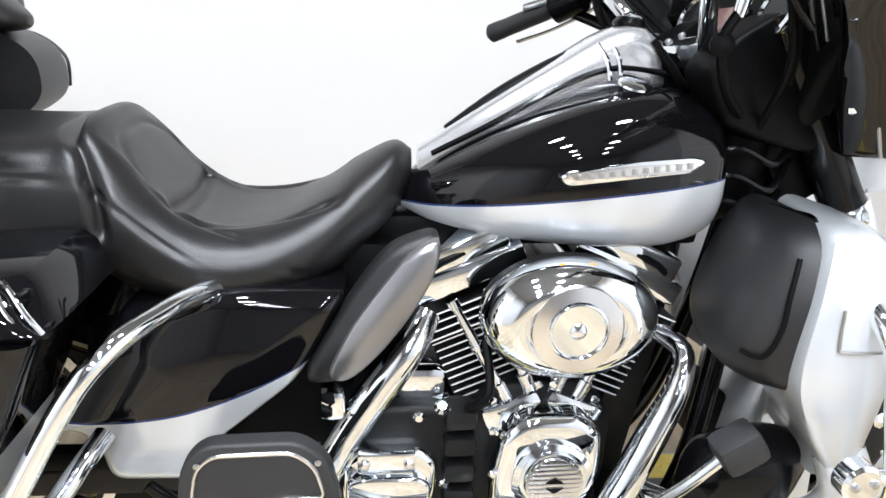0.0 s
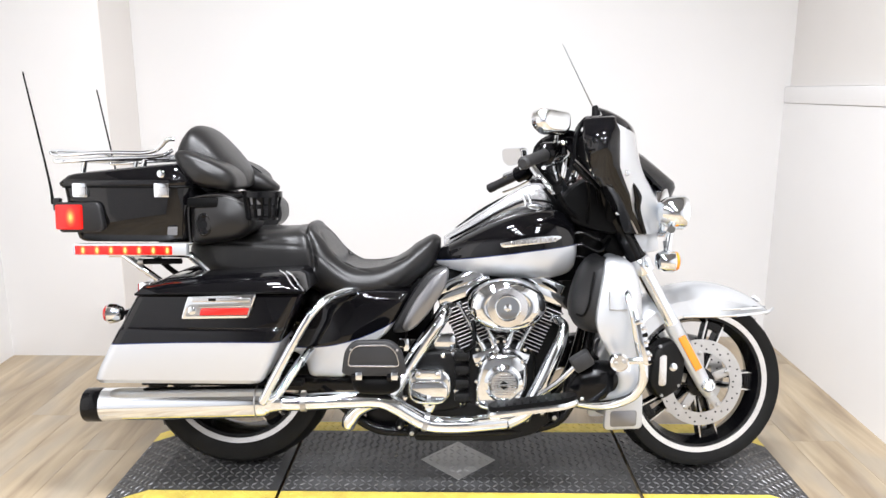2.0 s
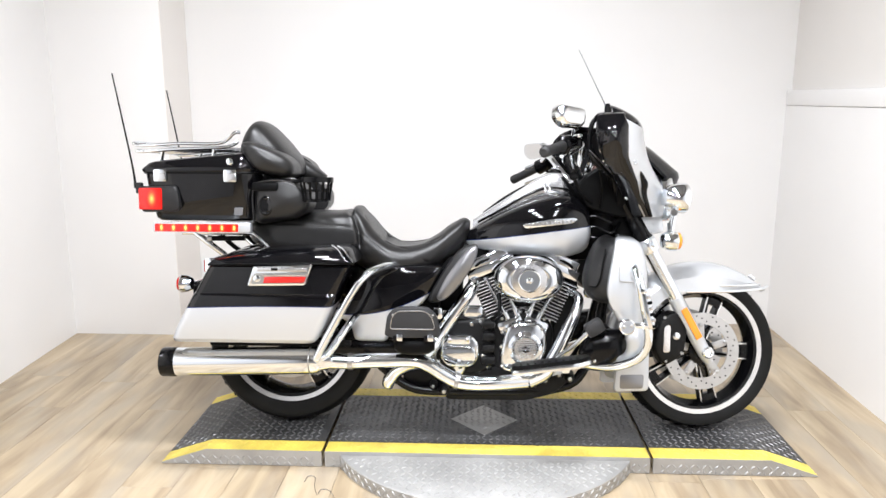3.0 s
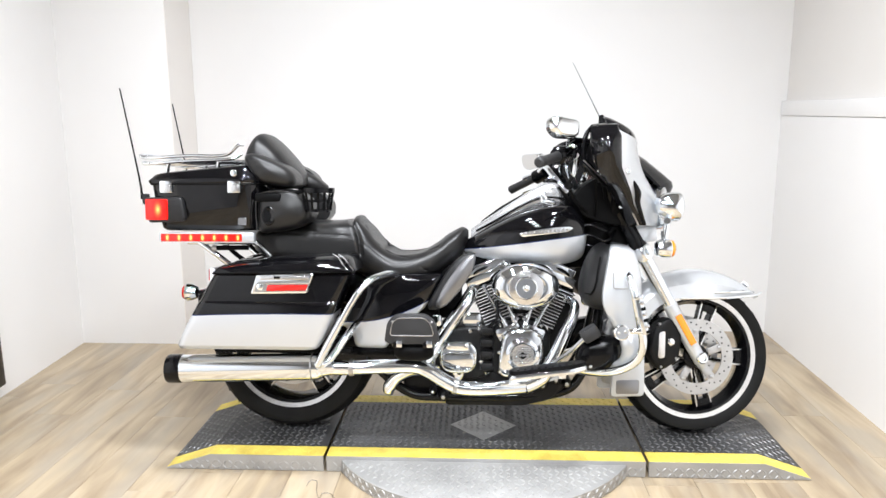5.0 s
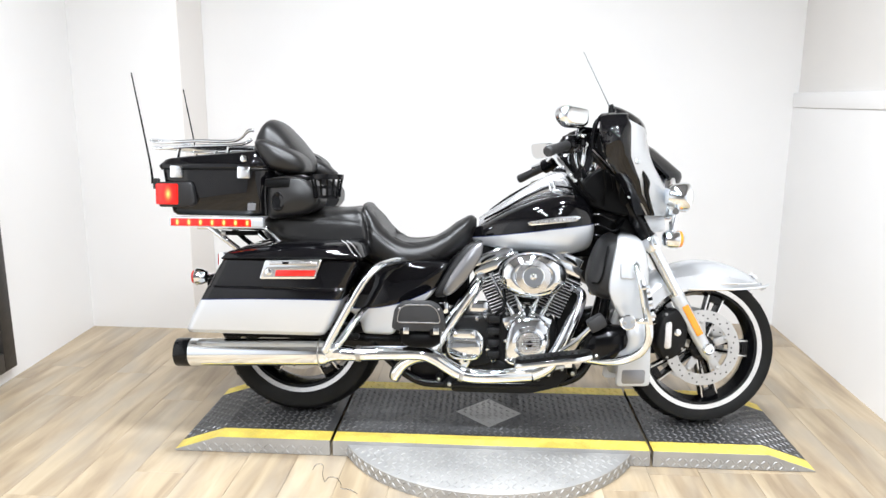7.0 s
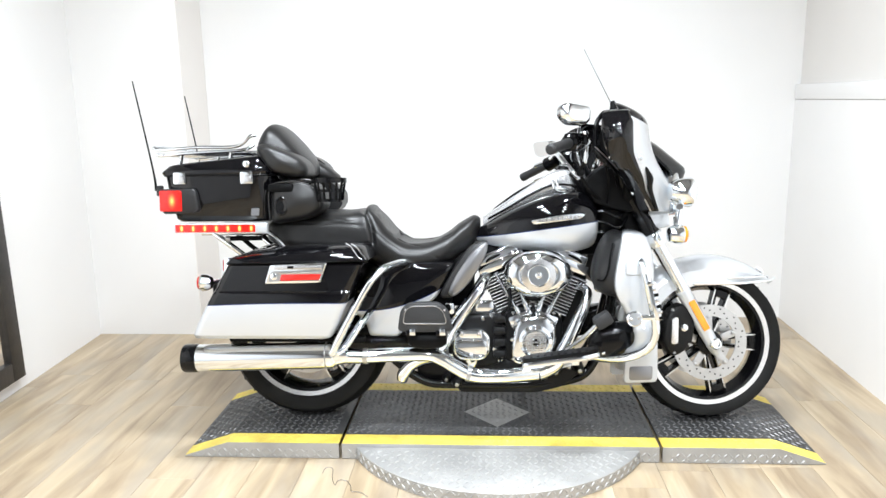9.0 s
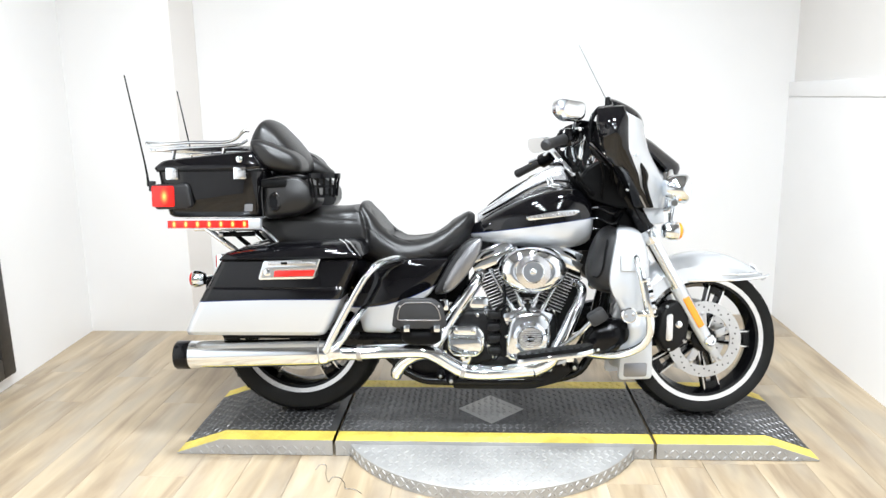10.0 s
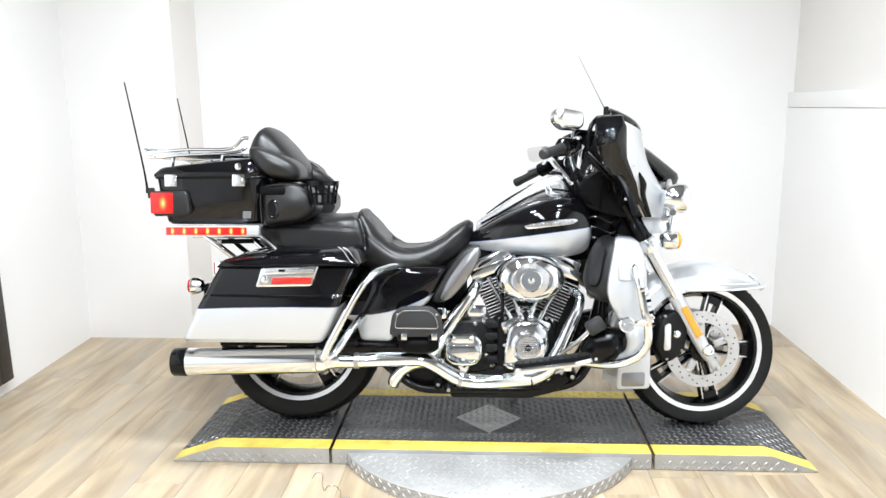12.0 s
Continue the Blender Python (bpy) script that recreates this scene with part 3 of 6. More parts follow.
# fork, fender, axle
DOWN = V(math.sin(RAKE), 0, -math.cos(RAKE))
for s in (-1, 1):
    foot = V(FX - 0.004, s * 0.105, FZ - 0.004)
    at = lambda d: foot - DOWN * d
    leg = on("fork_slider", tube([at(-0.035), at(0.0), at(0.06), at(0.2), at(0.235), at(0.245)], [0.017, 0.024, 0.026, 0.027, 0.027, 0.024], 20, 3), paint_silver, "silver fork slider", steered=True)
    on("upper_tube", tube([at(0.235), at(0.36), at(0.44)], [0.0255, 0.0255, 0.0255], 24, 3), chrome, "polished upper tube of the fork leg", leg)
    on("fork_cover", tube([at(0.465), at(0.49), at(0.62), at(0.80)], [0.033, 0.033, 0.032, 0.032], 24, 3), gloss_plastic, "black fork tube cover", steered=True)
    on("fork_trim", tube([at(0.50) + V(0.024, s * 0.022, 0.012), at(0.65) + V(0.024, s * 0.022, 0.012), at(0.74) + V(0.024, s * 0.022, 0.012)], 0.0025, 6, 2), alu, "thin bright line on the fork cover", steered=True)
    on("fork_band", lathe([(0.034, 0), (0.037, 0.004), (0.037, 0.05), (0.034, 0.054)], at(0.435), -DOWN, 20), chrome, "", leg)
    on("axle_cap", lathe([(0.022, 0), (0.022, 0.012), (0.017, 0.018), (0.012, 0.018), (0.012, 0.012)], foot + V(0.0, s * 0.02, 0.008), (0, s, 0), 20), chrome, "chrome axle cap", leg)
    mid = at(0.14) + V(0.003, s * 0.030, -0.006)
    rot = Matrix((DOWN, V(0, 1, 0), DOWN.cross(V(0, 1, 0)))).transposed().to_quaternion().to_euler()
    on("side_reflector", box(mid, (0.125, 0.008, 0.026), 0.003, rot=rot), amber_lens, "amber side reflector", leg)
    cal = slab(rounded([(x, z) for x, z in ((1.385, 0.425), (1.45, 0.46), (1.49, 0.40), (1.475, 0.29), (1.40, 0.245), (1.36, 0.32))], 0.03), s * 0.05, s * 0.118, 0.014, 3, 0.004)
    cp = on("brake_caliper", cal, engine_black, "black brake caliper", steered=True)
    on("caliper_plate", slab(rounded([(1.395, 0.40), (1.42, 0.405), (1.417, 0.30), (1.39, 0.30)], 0.012), s * 0.115, s * 0.125, 0.003), alu, "", cp)
    on("caliper_bolt", bolt((1.442, s * 0.120, 0.362), (0, s, 0), 0.014, 0.006), chrome, "", cp)
    for x, z in ((1.40, 0.43), (1.405, 0.268), (1.462, 0.30)):
        on("caliper_bolt", bolt((x, s * 0.112, z), (0, s, 0), 0.006, 0.008), steel, "", cp)
on("axle", cyl((FX, -0.13, FZ), (FX, 0.13, FZ), 0.011), chrome, "", steered=True)


def fender_bm():
    bm, rings = bmesh.new(), []
    for a in np.radians(np.linspace(41, 197, 46)):
        deg = math.degrees(a)
        R = np.interp(deg, [41, 51, 66, 82, 105, 150, 208], [0.358, 0.349, 0.342, 0.339, 0.338, 0.345, 0.365])
        if deg < 112:
            inner = min((0.525 - FZ) / max(math.sin(a), 0.2), R - 0.012)
        else:
            inner = np.interp(deg, [112, 135, 165, 208], [(0.525 - FZ) / math.sin(radians(112)), 0.252, 0.25, 0.262])
        hw = 0.09 * min(1, 0.35 + 0.65 * ((deg - 41) / 31) ** 0.7) if deg < 72 else 0.09
        u = V(math.cos(a), 0, math.sin(a))
        c = V(FX, 0, FZ)
        ring = []
        for s in (-1, 1):
            side = [(inner, 1.0), (inner + (R - inner) * 0.5, 1.0), (R - 0.05 if R - inner > 0.06 else inner + (R - inner) * 0.6, 0.97), (R - 0.02, 0.8), (R - 0.006, 0.5), (R, 0.15)]
            pts = [c + u * r + V(0, s * hw * w, 0) for r, w in side]
            ring += pts if s < 0 else list(reversed(pts))
        rings.append(ring)
    loft(rings, bm, False, False)
    return bm


fender = on("front_fender", fender_bm(), paint_silver, "silver front fender with chrome trim", steered=True)
mod = fender.modifiers.new("thick", "SOLIDIFY")
mod.thickness, mod.offset = 0.004, -1
for s in (-1, 1):
    on("fender_trim", tube([(1.49, s * 0.093, 0.524), (1.66, s * 0.094, 0.525), (1.79, s * 0.066, 0.532), (1.842, s * 0.025, 0.540)], 0.005, 8, 4), chrome, "chrome trim along the fender", fender)
    on("fender_rib", tube([(1.62, s * 0.092, 0.546), (1.70, s * 0.090, 0.547), (1.77, s * 0.072, 0.549)], 0.004, 8, 4), chrome, "", fender)
on("fender_tip_lamp", box((1.792, 0, 0.572), (0.028, 0.022, 0.012), 0.005, rot=Euler((0, radians(38), 0))), clear_lens, "small clear fender tip lamp", fender)
for s in (-1, 1):
    out = rounded([(1.246, 0.43), (1.350, 0.43), (1.347, 0.153), (1.216, 0.152), (1.226, 0.27)], 0.018, 4)
    skirt = on("fender_skirt", slab(out, s * 0.082, s * 0.097, 0.004, 3), paint_silver, "silver fender end with reflective insert", fender)
    on("skirt_insert", slab(rounded([(1.238, 0.216), (1.329, 0.216), (1.326, 0.163), (1.236, 0.163)], 0.01, 3), s * 0.095, s * 0.0985, 0.002, 2), smoky_silver, "", skirt)

# batwing fairing: silver front panel, black side lobes, low smoked screen and dark brow
LEVELS = [0.80, 0.875, 0.918, 0.968, 1.0, 1.045, 1.107, 1.143]


def level(z, values):
    return float(np.interp(z, LEVELS, values))


def split_edge(z):
    """Where the black lobe meets the silver panel: x and half width."""
    return level(z, [1.312, 1.254, 1.235, 1.204, 1.184, 1.180, 1.180, 1.172]), level(z, [0.19, 0.24, 0.27, 0.30, 0.32, 0.33, 0.33, 0.31])


def shell_point(a, z, grow=0.0):
    x, w = split_edge(z)
    nose = level(z, [1.412, 1.418, 1.402, 1.362, 1.342, 1.322, 1.312, 1.285])
    ca, sa = math.cos(a), math.sin(a)
    return V(x - 0.004 + (nose - x + grow) * max(ca, 0) ** 1.25, (w - 0.004 + grow) * math.copysign(abs(sa) ** 0.9, sa), z)


def thicken(ob, t, offset=0):
    mod = ob.modifiers.new("thick", "SOLIDIFY")
    mod.thickness, mod.offset = t, offset


rows = [curve_points([shell_point(a, 0.80 + (z - 0.80) * (1 - 0.13 * max(math.cos(a), 0) ** 0.5)) for z in LEVELS], 5) for a in np.radians(np.linspace(-90, 90, 45))]
shell = on("outer_fairing", loft([[r[j] for r in rows] for j in range(len(rows[0]))], None, False, False), paint_silver, "silver front panel of the batwing fairing", steered=True, angle=60)
thicken(shell, 0.005)
LOBE = [0.80, 0.84, 0.875, 0.918, 0.945, 0.975, 1.0, 1.04, 1.09, 1.125, 1.146, 1.158, 1.165]
for s in (-1, 1):
    outer, inner = [], []
    for z in np.interp(np.linspace(0, 12, 49), range(13), LOBE):
        xs, ys = split_edge(min(z, 1.143))
        xr = np.interp(z, LOBE, [1.258, 1.228, 1.198, 1.165, 1.143, 1.117, 1.100, 1.084, 1.078, 1.083, 1.090, 1.100, 1.118])
        yr = np.interp(z, LOBE, [0.165, 0.19, 0.215, 0.25, 0.278, 0.298, 0.305, 0.308, 0.30, 0.284, 0.268, 0.25, 0.225])
        if z > 1.143:
            k = (z - 1.143) / 0.022
            xs, ys = xs + 0.012 * k, ys - 0.075 * k * k
        swell = 0.008 + 0.036 * math.exp(-((z - 1.065) / 0.058) ** 2)
        ring = []
        for u in np.linspace(0, 1, 20):
            ring.append(V(xr + (xs - xr) * u, s * (yr + (ys - yr) * u ** 0.8 + swell * math.sin(math.pi * min(1, u * 0.95 + 0.02)) ** 0.7), z))
        ring += [V(xs + 0.006, s * (ys - 0.006), z), V(xs - 0.004, s * (ys - 0.03), z), V(xr + 0.03, s * (yr - 0.045), z), V(xr + 0.004, s * (yr - 0.012), z)]
        outer.append(ring)
        if 0.97 < z < 1.15:
            t = np.linspace(0, 1, 8)
            inner.append([V(xr + 0.008 + (1.20 - xr) * q, s * (yr - 0.012 - 0.085 * q ** 0.6), z) for q in t])
    wing = on("fairing_wing", loft(outer), paint_black, "glossy black side lobe of the fairing", steered=True, angle=50)
    thicken(on("wing_lining", loft(inner, None, False, False), gloss_plastic, "glossy black lining behind the lobe", wing), 0.004)
    rim = [(xx, s * yy, zz) for xx, yy, zz in ((1.098, 0.262, 1.150), (1.074, 0.272, 1.118), (1.066, 0.270, 1.080), (1.066, 0.266, 1.035), (1.080, 0.262, 0.995), (1.110, 0.255, 0.962))]
    on("inner_rim", tube(rim, [0.006, 0.009, 0.009, 0.009, 0.008, 0.006], 10, 5, flat=0.7), gloss_plastic, "", wing)
    on("speaker_trim", tube([(1.122, s * 0.252, 1.088), (1.108, s * 0.258, 1.068), (1.103, s * 0.26, 1.045), (1.108, s * 0.256, 1.022)], 0.004, 8), chrome, "curved chrome speaker trim", wing)
    on("wing_bolt", bolt((1.214, s * 0.300, 0.985), (0, s, -0.3), 0.009, 0.008), chrome, "", wing)
    on("wing_bolt", bolt((1.217, s * 0.213, 0.868), (0, s, -0.3), 0.008, 0.008), chrome, "", wing)
    on("wing_edge", tube([(1.242, s * 0.276, 0.955), (1.262, s * 0.268, 0.915), (1.270, s * 0.246, 0.875), (1.312, s * 0.197, 0.803)], [0.004, 0.012, 0.009, 0.006], 12), gloss_plastic, "", wing)
    on("wing_flange", tube([(1.222, s * 0.232, 0.905), (1.250, s * 0.222, 0.86), (1.288, s * 0.198, 0.802)], 0.003, 8), steel, "", wing)
    arm_pts = [(1.045, s * 0.325, 1.013), (1.10, s * 0.27, 0.982), (1.158, s * 0.215, 0.944)]
    strut = on("inner_strut", tube(arm_pts, [0.011, 0.010, 0.008], 10, 4, flat=0.5), gloss_plastic, "glossy black inner strut", steered=True)
    on("strut_edge", tube([V(*q) + V(0.003, s * 0.006, 0.006) for q in arm_pts], 0.0022, 6, 4), steel, "", strut)
dash = slab(rounded([(-0.235, 1.135), (-0.242, 1.05), (-0.225, 0.97), (-0.16, 0.90), (-0.12, 0.82), (0.12, 0.82), (0.16, 0.90), (0.225, 0.97), (0.242, 1.05), (0.235, 1.135), (0.15, 1.155), (-0.15, 1.155)], 0.03, 4), -1.25, -1.205, 0.02, 4)
bmesh.ops.transform(dash, matrix=Matrix.Rotation(radians(90), 4, "Z"), verts=dash.verts)
on("inner_fairing", dash, plastic, "matte black inner fairing and dash", steered=True)
rings = []
for k in np.linspace(0, 1, 6):
    ring = []
    for a in np.radians(np.linspace(-90, 90, 41)):
        ca, sa = math.cos(a), math.sin(a)
        low = V(1.150 + 0.178 * ca ** 1.1, 0.272 * sa, 1.143 - 0.040 * ca)
        high = V(1.146 + 0.136 * ca ** 1.1, 0.238 * sa, 1.186 - 0.026 * ca)
        ring.append(low.lerp(high, k) + V(0.012 * math.sin(math.pi * k) * ca, 0.008 * math.sin(math.pi * k) * sa, 0.004 * math.sin(math.pi * k)))
    rings.append(ring)
thicken(on("windscreen", loft(rings, None, False, False), smoked, "low dark smoked windscreen", steered=True), 0.005)
rings = []
for x, z, w in ((1.318, 1.092, 0.13), (1.375, 1.058, 0.12), (1.430, 1.016, 0.10), (1.484, 0.974, 0.08), (1.488, 0.958, 0.075), (1.470, 0.912, 0.06)):
    rings.append([V(x - 0.075 * abs(k) ** 1.8, w * k, z - 0.02 * abs(k) ** 2) for k in np.linspace(-1, 1, 15)])
thicken(on("fairing_beak", loft(rings, None, False, False), smoked, "dark brow of the fairing over the headlamp", steered=True), 0.012)
head = on("headlamp", lathe([(0.06, -0.05), (0.092, -0.03), (0.098, 0.0), (0.093, 0.012), (0.085, 0.012)], (1.425, 0, 0.885), (1, 0, -0.05), 36), chrome, "chrome headlamp ring", steered=True)
on("headlamp_lens", lathe([(0.085, 0), (0.07, 0.014), (0.03, 0.022)], (1.436, 0, 0.885), (1, 0, -0.05), 32), clear_lens, "clear headlamp lens", head)
# lamp bar with passing lamps and indicators
on("lamp_bar", tube([(1.38, -0.24, 0.815), (1.42, -0.12, 0.80), (1.425, 0, 0.80), (1.42, 0.12, 0.80), (1.38, 0.24, 0.815)], 0.012, 10), chrome, "chrome lamp bar", steered=True)
for s in (-1, 1):
    lamp = on("passing_lamp", lathe([(0.012, -0.078), (0.031, -0.072), (0.046, -0.05), (0.053, -0.02), (0.055, 0.0), (0.051, 0.008), (0.047, 0.008)], (1.43, s * 0.20, 0.868), (1, 0, -0.04), 32), chrome, "chrome bullet passing lamp", steered=True)
    on("lamp_lens", lathe([(0.047, 0), (0.036, 0.01), (0.01, 0.015)], (1.437, s * 0.20, 0.8675), (1, 0, -0.04), 28), clear_lens, "clear lens", lamp)
    on("lamp_bracket", tube([(1.41, s * 0.20, 0.83), (1.395, s * 0.20, 0.805), (1.385, s * 0.20, 0.75)], 0.011, 10), chrome, "", lamp)
    sig = on("front_indicator", lathe([(0.010, -0.05), (0.026, -0.046), (0.034, -0.03), (0.036, 0.0), (0.033, 0.004)], (1.40, s * 0.20, 0.715), (1, 0, 0), 28), chrome, "chrome bullet indicator", steered=True)
    on("indicator_lens", lathe([(0.032, 0), (0.03, 0.012), (0.018, 0.02), (0.005, 0.023)], (1.403, s * 0.20, 0.715), (1, 0, 0), 28), amber_lens, "amber lens", sig)
    on("indicator_stem", tube([(1.38, s * 0.20, 0.78), (1.382, s * 0.20, 0.75), (1.382, s * 0.20, 0.73)], 0.009, 8), chrome, "", sig)
on("fork_nacelle", box((1.335, 0, 0.775), (0.10, 0.26, 0.075), 0.012, rot=Euler((0, radians(-8), 0))), paint_silver, "silver bracket cover under the fairing", steered=True)
on("wiring_cover", body([(1.12, 0.70, 0.82, 0.05), (1.15, 0.68, 0.90, 0.085), (1.20, 0.69, 0.95, 0.09), (1.25, 0.74, 0.93, 0.06)], 2.8, 24), plastic, "black wiring cover ahead of the tank")
for y, z in ((-0.10, 0.76), (-0.105, 0.80), (-0.09, 0.72), (0.10, 0.78)):
    on("wiring", tube([(1.10, y, z), (1.15, y * 1.15, z + 0.012), (1.21, y * 1.1, z - 0.01), (1.25, y * 0.8, z + 0.03)], 0.006, 8), gloss_plastic, "black wiring loom")
for s in (-1, 1):
    on("fairing_side_panel", slab(rounded([(1.062, 0.915), (1.098, 0.838), (1.16, 0.815), (1.235, 0.80), (1.288, 0.815), (1.275, 0.92), (1.255, 0.99), (1.16, 0.99), (1.10, 0.955)], 0.012, 3), s * 0.06, s * 0.128, 0.010, 3), plastic, "black lower panel of the inner fairing", steered=True)
on("neck_trim", tube([(1.123, 0.04, 0.893), (1.138, 0.04, 0.862), (1.160, 0.04, 0.822)], 0.0045, 8, 3), chrome, "chrome strip on the far fork cover")
on("steering_neck", box((1.235, 0, 0.85), (0.13, 0.16, 0.28), 0.03, rot=Euler((0, radians(-29), 0))), plastic, "black steering head cover", steered=True)

# handlebar, grips, controls, mirrors
bar = [(0.95, -0.302, 1.033), (0.985, -0.262, 1.042), (1.022, -0.20, 1.040), (1.045, -0.14, 1.005), (1.080, -0.085, 0.955), (1.100, -0.05, 0.936), (1.104, 0.0, 0.934), (1.100, 0.05, 0.936), (1.078, 0.085, 0.958), (1.045, 0.13, 1.012), (1.034, 0.19, 1.048), (1.036, 0.27, 1.052), (1.02, 0.335, 1.036), (0.975, 0.385, 1.020)]
on("handlebar", tube(bar, 0.0127, 14, 6), chrome, "chrome handlebar", steered=True)
for s in (-1, 1):
    g0, g1 = (V(0.972, -0.272, 1.040), V(0.876, -0.400, 1.002)) if s < 0 else (V(1.020, 0.346, 1.022), V(0.925, 0.458, 0.974))
    ax = (g1 - g0).normalized()
    grip = on("grip", lathe([(0.019, 0), (0.021, 0.004), (0.0175, 0.012), (0.0175, 0.12), (0.0185, 0.125), (0.0185, (g1 - g0).length - 0.006), (0.012, (g1 - g0).length), (0.007, (g1 - g0).length)], g0, ax, 20), pad_rubber, "black rubber grip", steered=True)
    c = g0 + (g0 - g1).normalized() * 0.02
    sw = on("switch_housing", lathe([(0.02, -0.045), (0.029, -0.04), (0.031, 0.02), (0.022, 0.028)], c, ax, 18), gloss_plastic, "black switch housing", steered=True)
    on("switch_button", box(c + V(-0.02, 0, 0.012), (0.018, 0.02, 0.012), 0.003), plastic, "", sw)
    on("lever_perch", box(c - ax * 0.05 + V(0.018, 0, 0.0), (0.04, 0.05, 0.032), 0.008), gloss_plastic, "black lever perch", steered=True)
    on("lever", tube([c - ax * 0.045 + V(0.035, 0, 0.004), c + V(0.062, 0, -0.005), g0 + (g1 - g0) * 0.5 + V(0.068, 0, -0.012), g1 + V(0.06, 0, -0.012)], [0.008, 0.007, 0.006, 0.008], 10, 5, flat=0.6), chrome, "chrome hand lever", steered=True)
    if s < 0:
        res = on("brake_reservoir", box((0.995, -0.25, 1.060), (0.075, 0.05, 0.034), 0.012, rot=Euler((0, 0, radians(50)))), gloss_plastic, "black brake fluid reservoir", steered=True)
        on("reservoir_cap", lathe([(0.020, 0), (0.022, 0.006), (0.018, 0.012)], (1.030, -0.25, 1.070), (0, 0, 1), 24, squash=(1.0, 0.7)), chrome, "chrome reservoir cap", res)
        on("brake_hose_fitting", tube([(1.058, -0.215, 1.045), (1.052, -0.21, 1.01), (1.045, -0.205, 0.975)], [0.012, 0.011, 0.007], 10), chrome, "chrome hose fitting", steered=True)
        on("cable_boss", lathe([(0.011, 0), (0.015, 0.004), (0.015, 0.012), (0.008, 0.015)], (1.032, -0.195, 0.941), (-0.4, -0.9, 0.1), 20), plastic, "round black cable boss", steered=True)
        on("control_hose", tube([(1.045, -0.205, 0.98), (1.03, -0.20, 0.945), (1.06, -0.17, 0.89), (1.12, -0.12, 0.85)], 0.007, 8), plastic, "black control hose", steered=True)
    m = V(0.979 + 0.023 * s, s * 0.372, 1.109 - 0.013 * s)
    stem = on("mirror_stem", tube([c - ax * 0.04 + V(0.01, 0, 0.02), c + V(0.03, 0, 0.06), m + V(0.03, 0, -0.01)], 0.006, 10), chrome, "chrome mirror stem", steered=True)
    out = rounded([(s * 0.068, 0.028), (s * 0.056, -0.034), (s * -0.036, -0.038), (s * -0.068, -0.008), (s * -0.052, 0.034)], 0.022, 5)
    cup = slab(out, 0.0, 0.045, 0.03, 5, 0.006)
    turn = Matrix.Translation(m) @ Matrix.Rotation(radians(-90 + (28 if s > 0 else -62)), 4, "Z") @ Matrix.Rotation(radians(14 if s > 0 else 6), 4, "X")
    bmesh.ops.transform(cup, matrix=turn, verts=cup.verts)
    mir = on("mirror", cup, chrome, "chrome-backed rear-view mirror", steered=True)
    glass = slab([(p[0] * 0.93, p[1] * 0.93) for p in out], 0.0, -0.003, 0.001, 1)
    bmesh.ops.transform(glass, matrix=turn, verts=glass.verts)
    on("mirror_glass", glass, mirror_glass, "", mir)
riser = on("handlebar_riser", box((1.108, 0, 0.938), (0.042, 0.135, 0.040), 0.010, rot=Euler((0, radians(-25), 0))), chrome, "chrome handlebar riser clamp", steered=True)
for y in (-0.045, 0.045):
    on("riser_leg", tube([(1.112, y, 0.930), (1.126, y, 0.895), (1.140, y, 0.86)], [0.016, 0.014, 0.018], 14, 3), chrome, "", riser)
    for dx in (-0.011, 0.011):
        on("riser_bolt", bolt((1.106 + dx, y, 0.957 + dx * 0.45), (-0.42, 0, 0.9), 0.006, 0.006), steel, "", riser)
for s, r in ((-1, 0.03), (1, 0.03)):
    g = on("gauge", lathe([(0.03, -0.02), (r + 0.008, 0), (r + 0.008, 0.006), (r + 0.003, 0.008), (r, 0.003)], (1.170, s * 0.108, 0.990), (-1, 0, 0.35), 28), chrome, "chrome-rimmed gauge", steered=True)
    on("gauge_face", lathe([(r, 0), (r, 0.001)], (1.168, s * 0.108, 0.993), (-1, 0, 0.35), 24), smoked, "", g)
radio = on("radio", box((1.194, 0, 0.974), (0.06, 0.15, 0.085), 0.008, rot=Euler((0, radians(20), 0))), plastic, "black radio with display", steered=True)
on("display", box((1.163, 0.006, 0.984), (0.004, 0.080, 0.042), 0.001, rot=Euler((0, radians(20), 0))), screen_glass, "", radio)
for k in range(4):
    on("radio_button", box((1.166 - 0.007 * (k % 2), (-0.055 if k < 2 else 0.062), 0.972 + 0.02 * (k % 2)), (0.008, 0.011, 0.011), 0.002, rot=Euler((0, radians(20), 0))), gloss_plastic, "", radio)
for s in (-1, 1):
    sp = on("speaker", lathe([(0.055, 0), (0.058, 0.006), (0.05, 0.01), (0.045, 0.006)], (1.198, s * 0.195, 1.05), (-1, s * 0.1, 0.15), 28), plastic, "round fairing speaker", steered=True)
mast = on("antenna", tube([(1.157, -0.17, 1.19), (1.143, -0.172, 1.215), (1.047, -0.19, 1.39)], [0.004, 0.003, 0.0012], 8, 4), chrome, "thin chrome whip aerial", steered=True)
on("antenna_base", tube([(1.162, -0.17, 1.16), (1.160, -0.17, 1.185), (1.156, -0.17, 1.205)], [0.018, 0.013, 0.008], 12, 3), plastic, "black aerial base", mast)
for pts in ([(1.10, -0.2, 1.03), (1.16, -0.17, 0.96), (1.20, -0.10, 0.86)], [(1.10, 0.2, 1.03), (1.17, 0.15, 0.95), (1.20, 0.06, 0.84)], [(1.09, -0.22, 1.04), (1.13, -0.2, 0.93), (1.15, -0.12, 0.83)]):
    on("cable", tube(pts, 0.005, 8), plastic, "black control cable", steered=True)

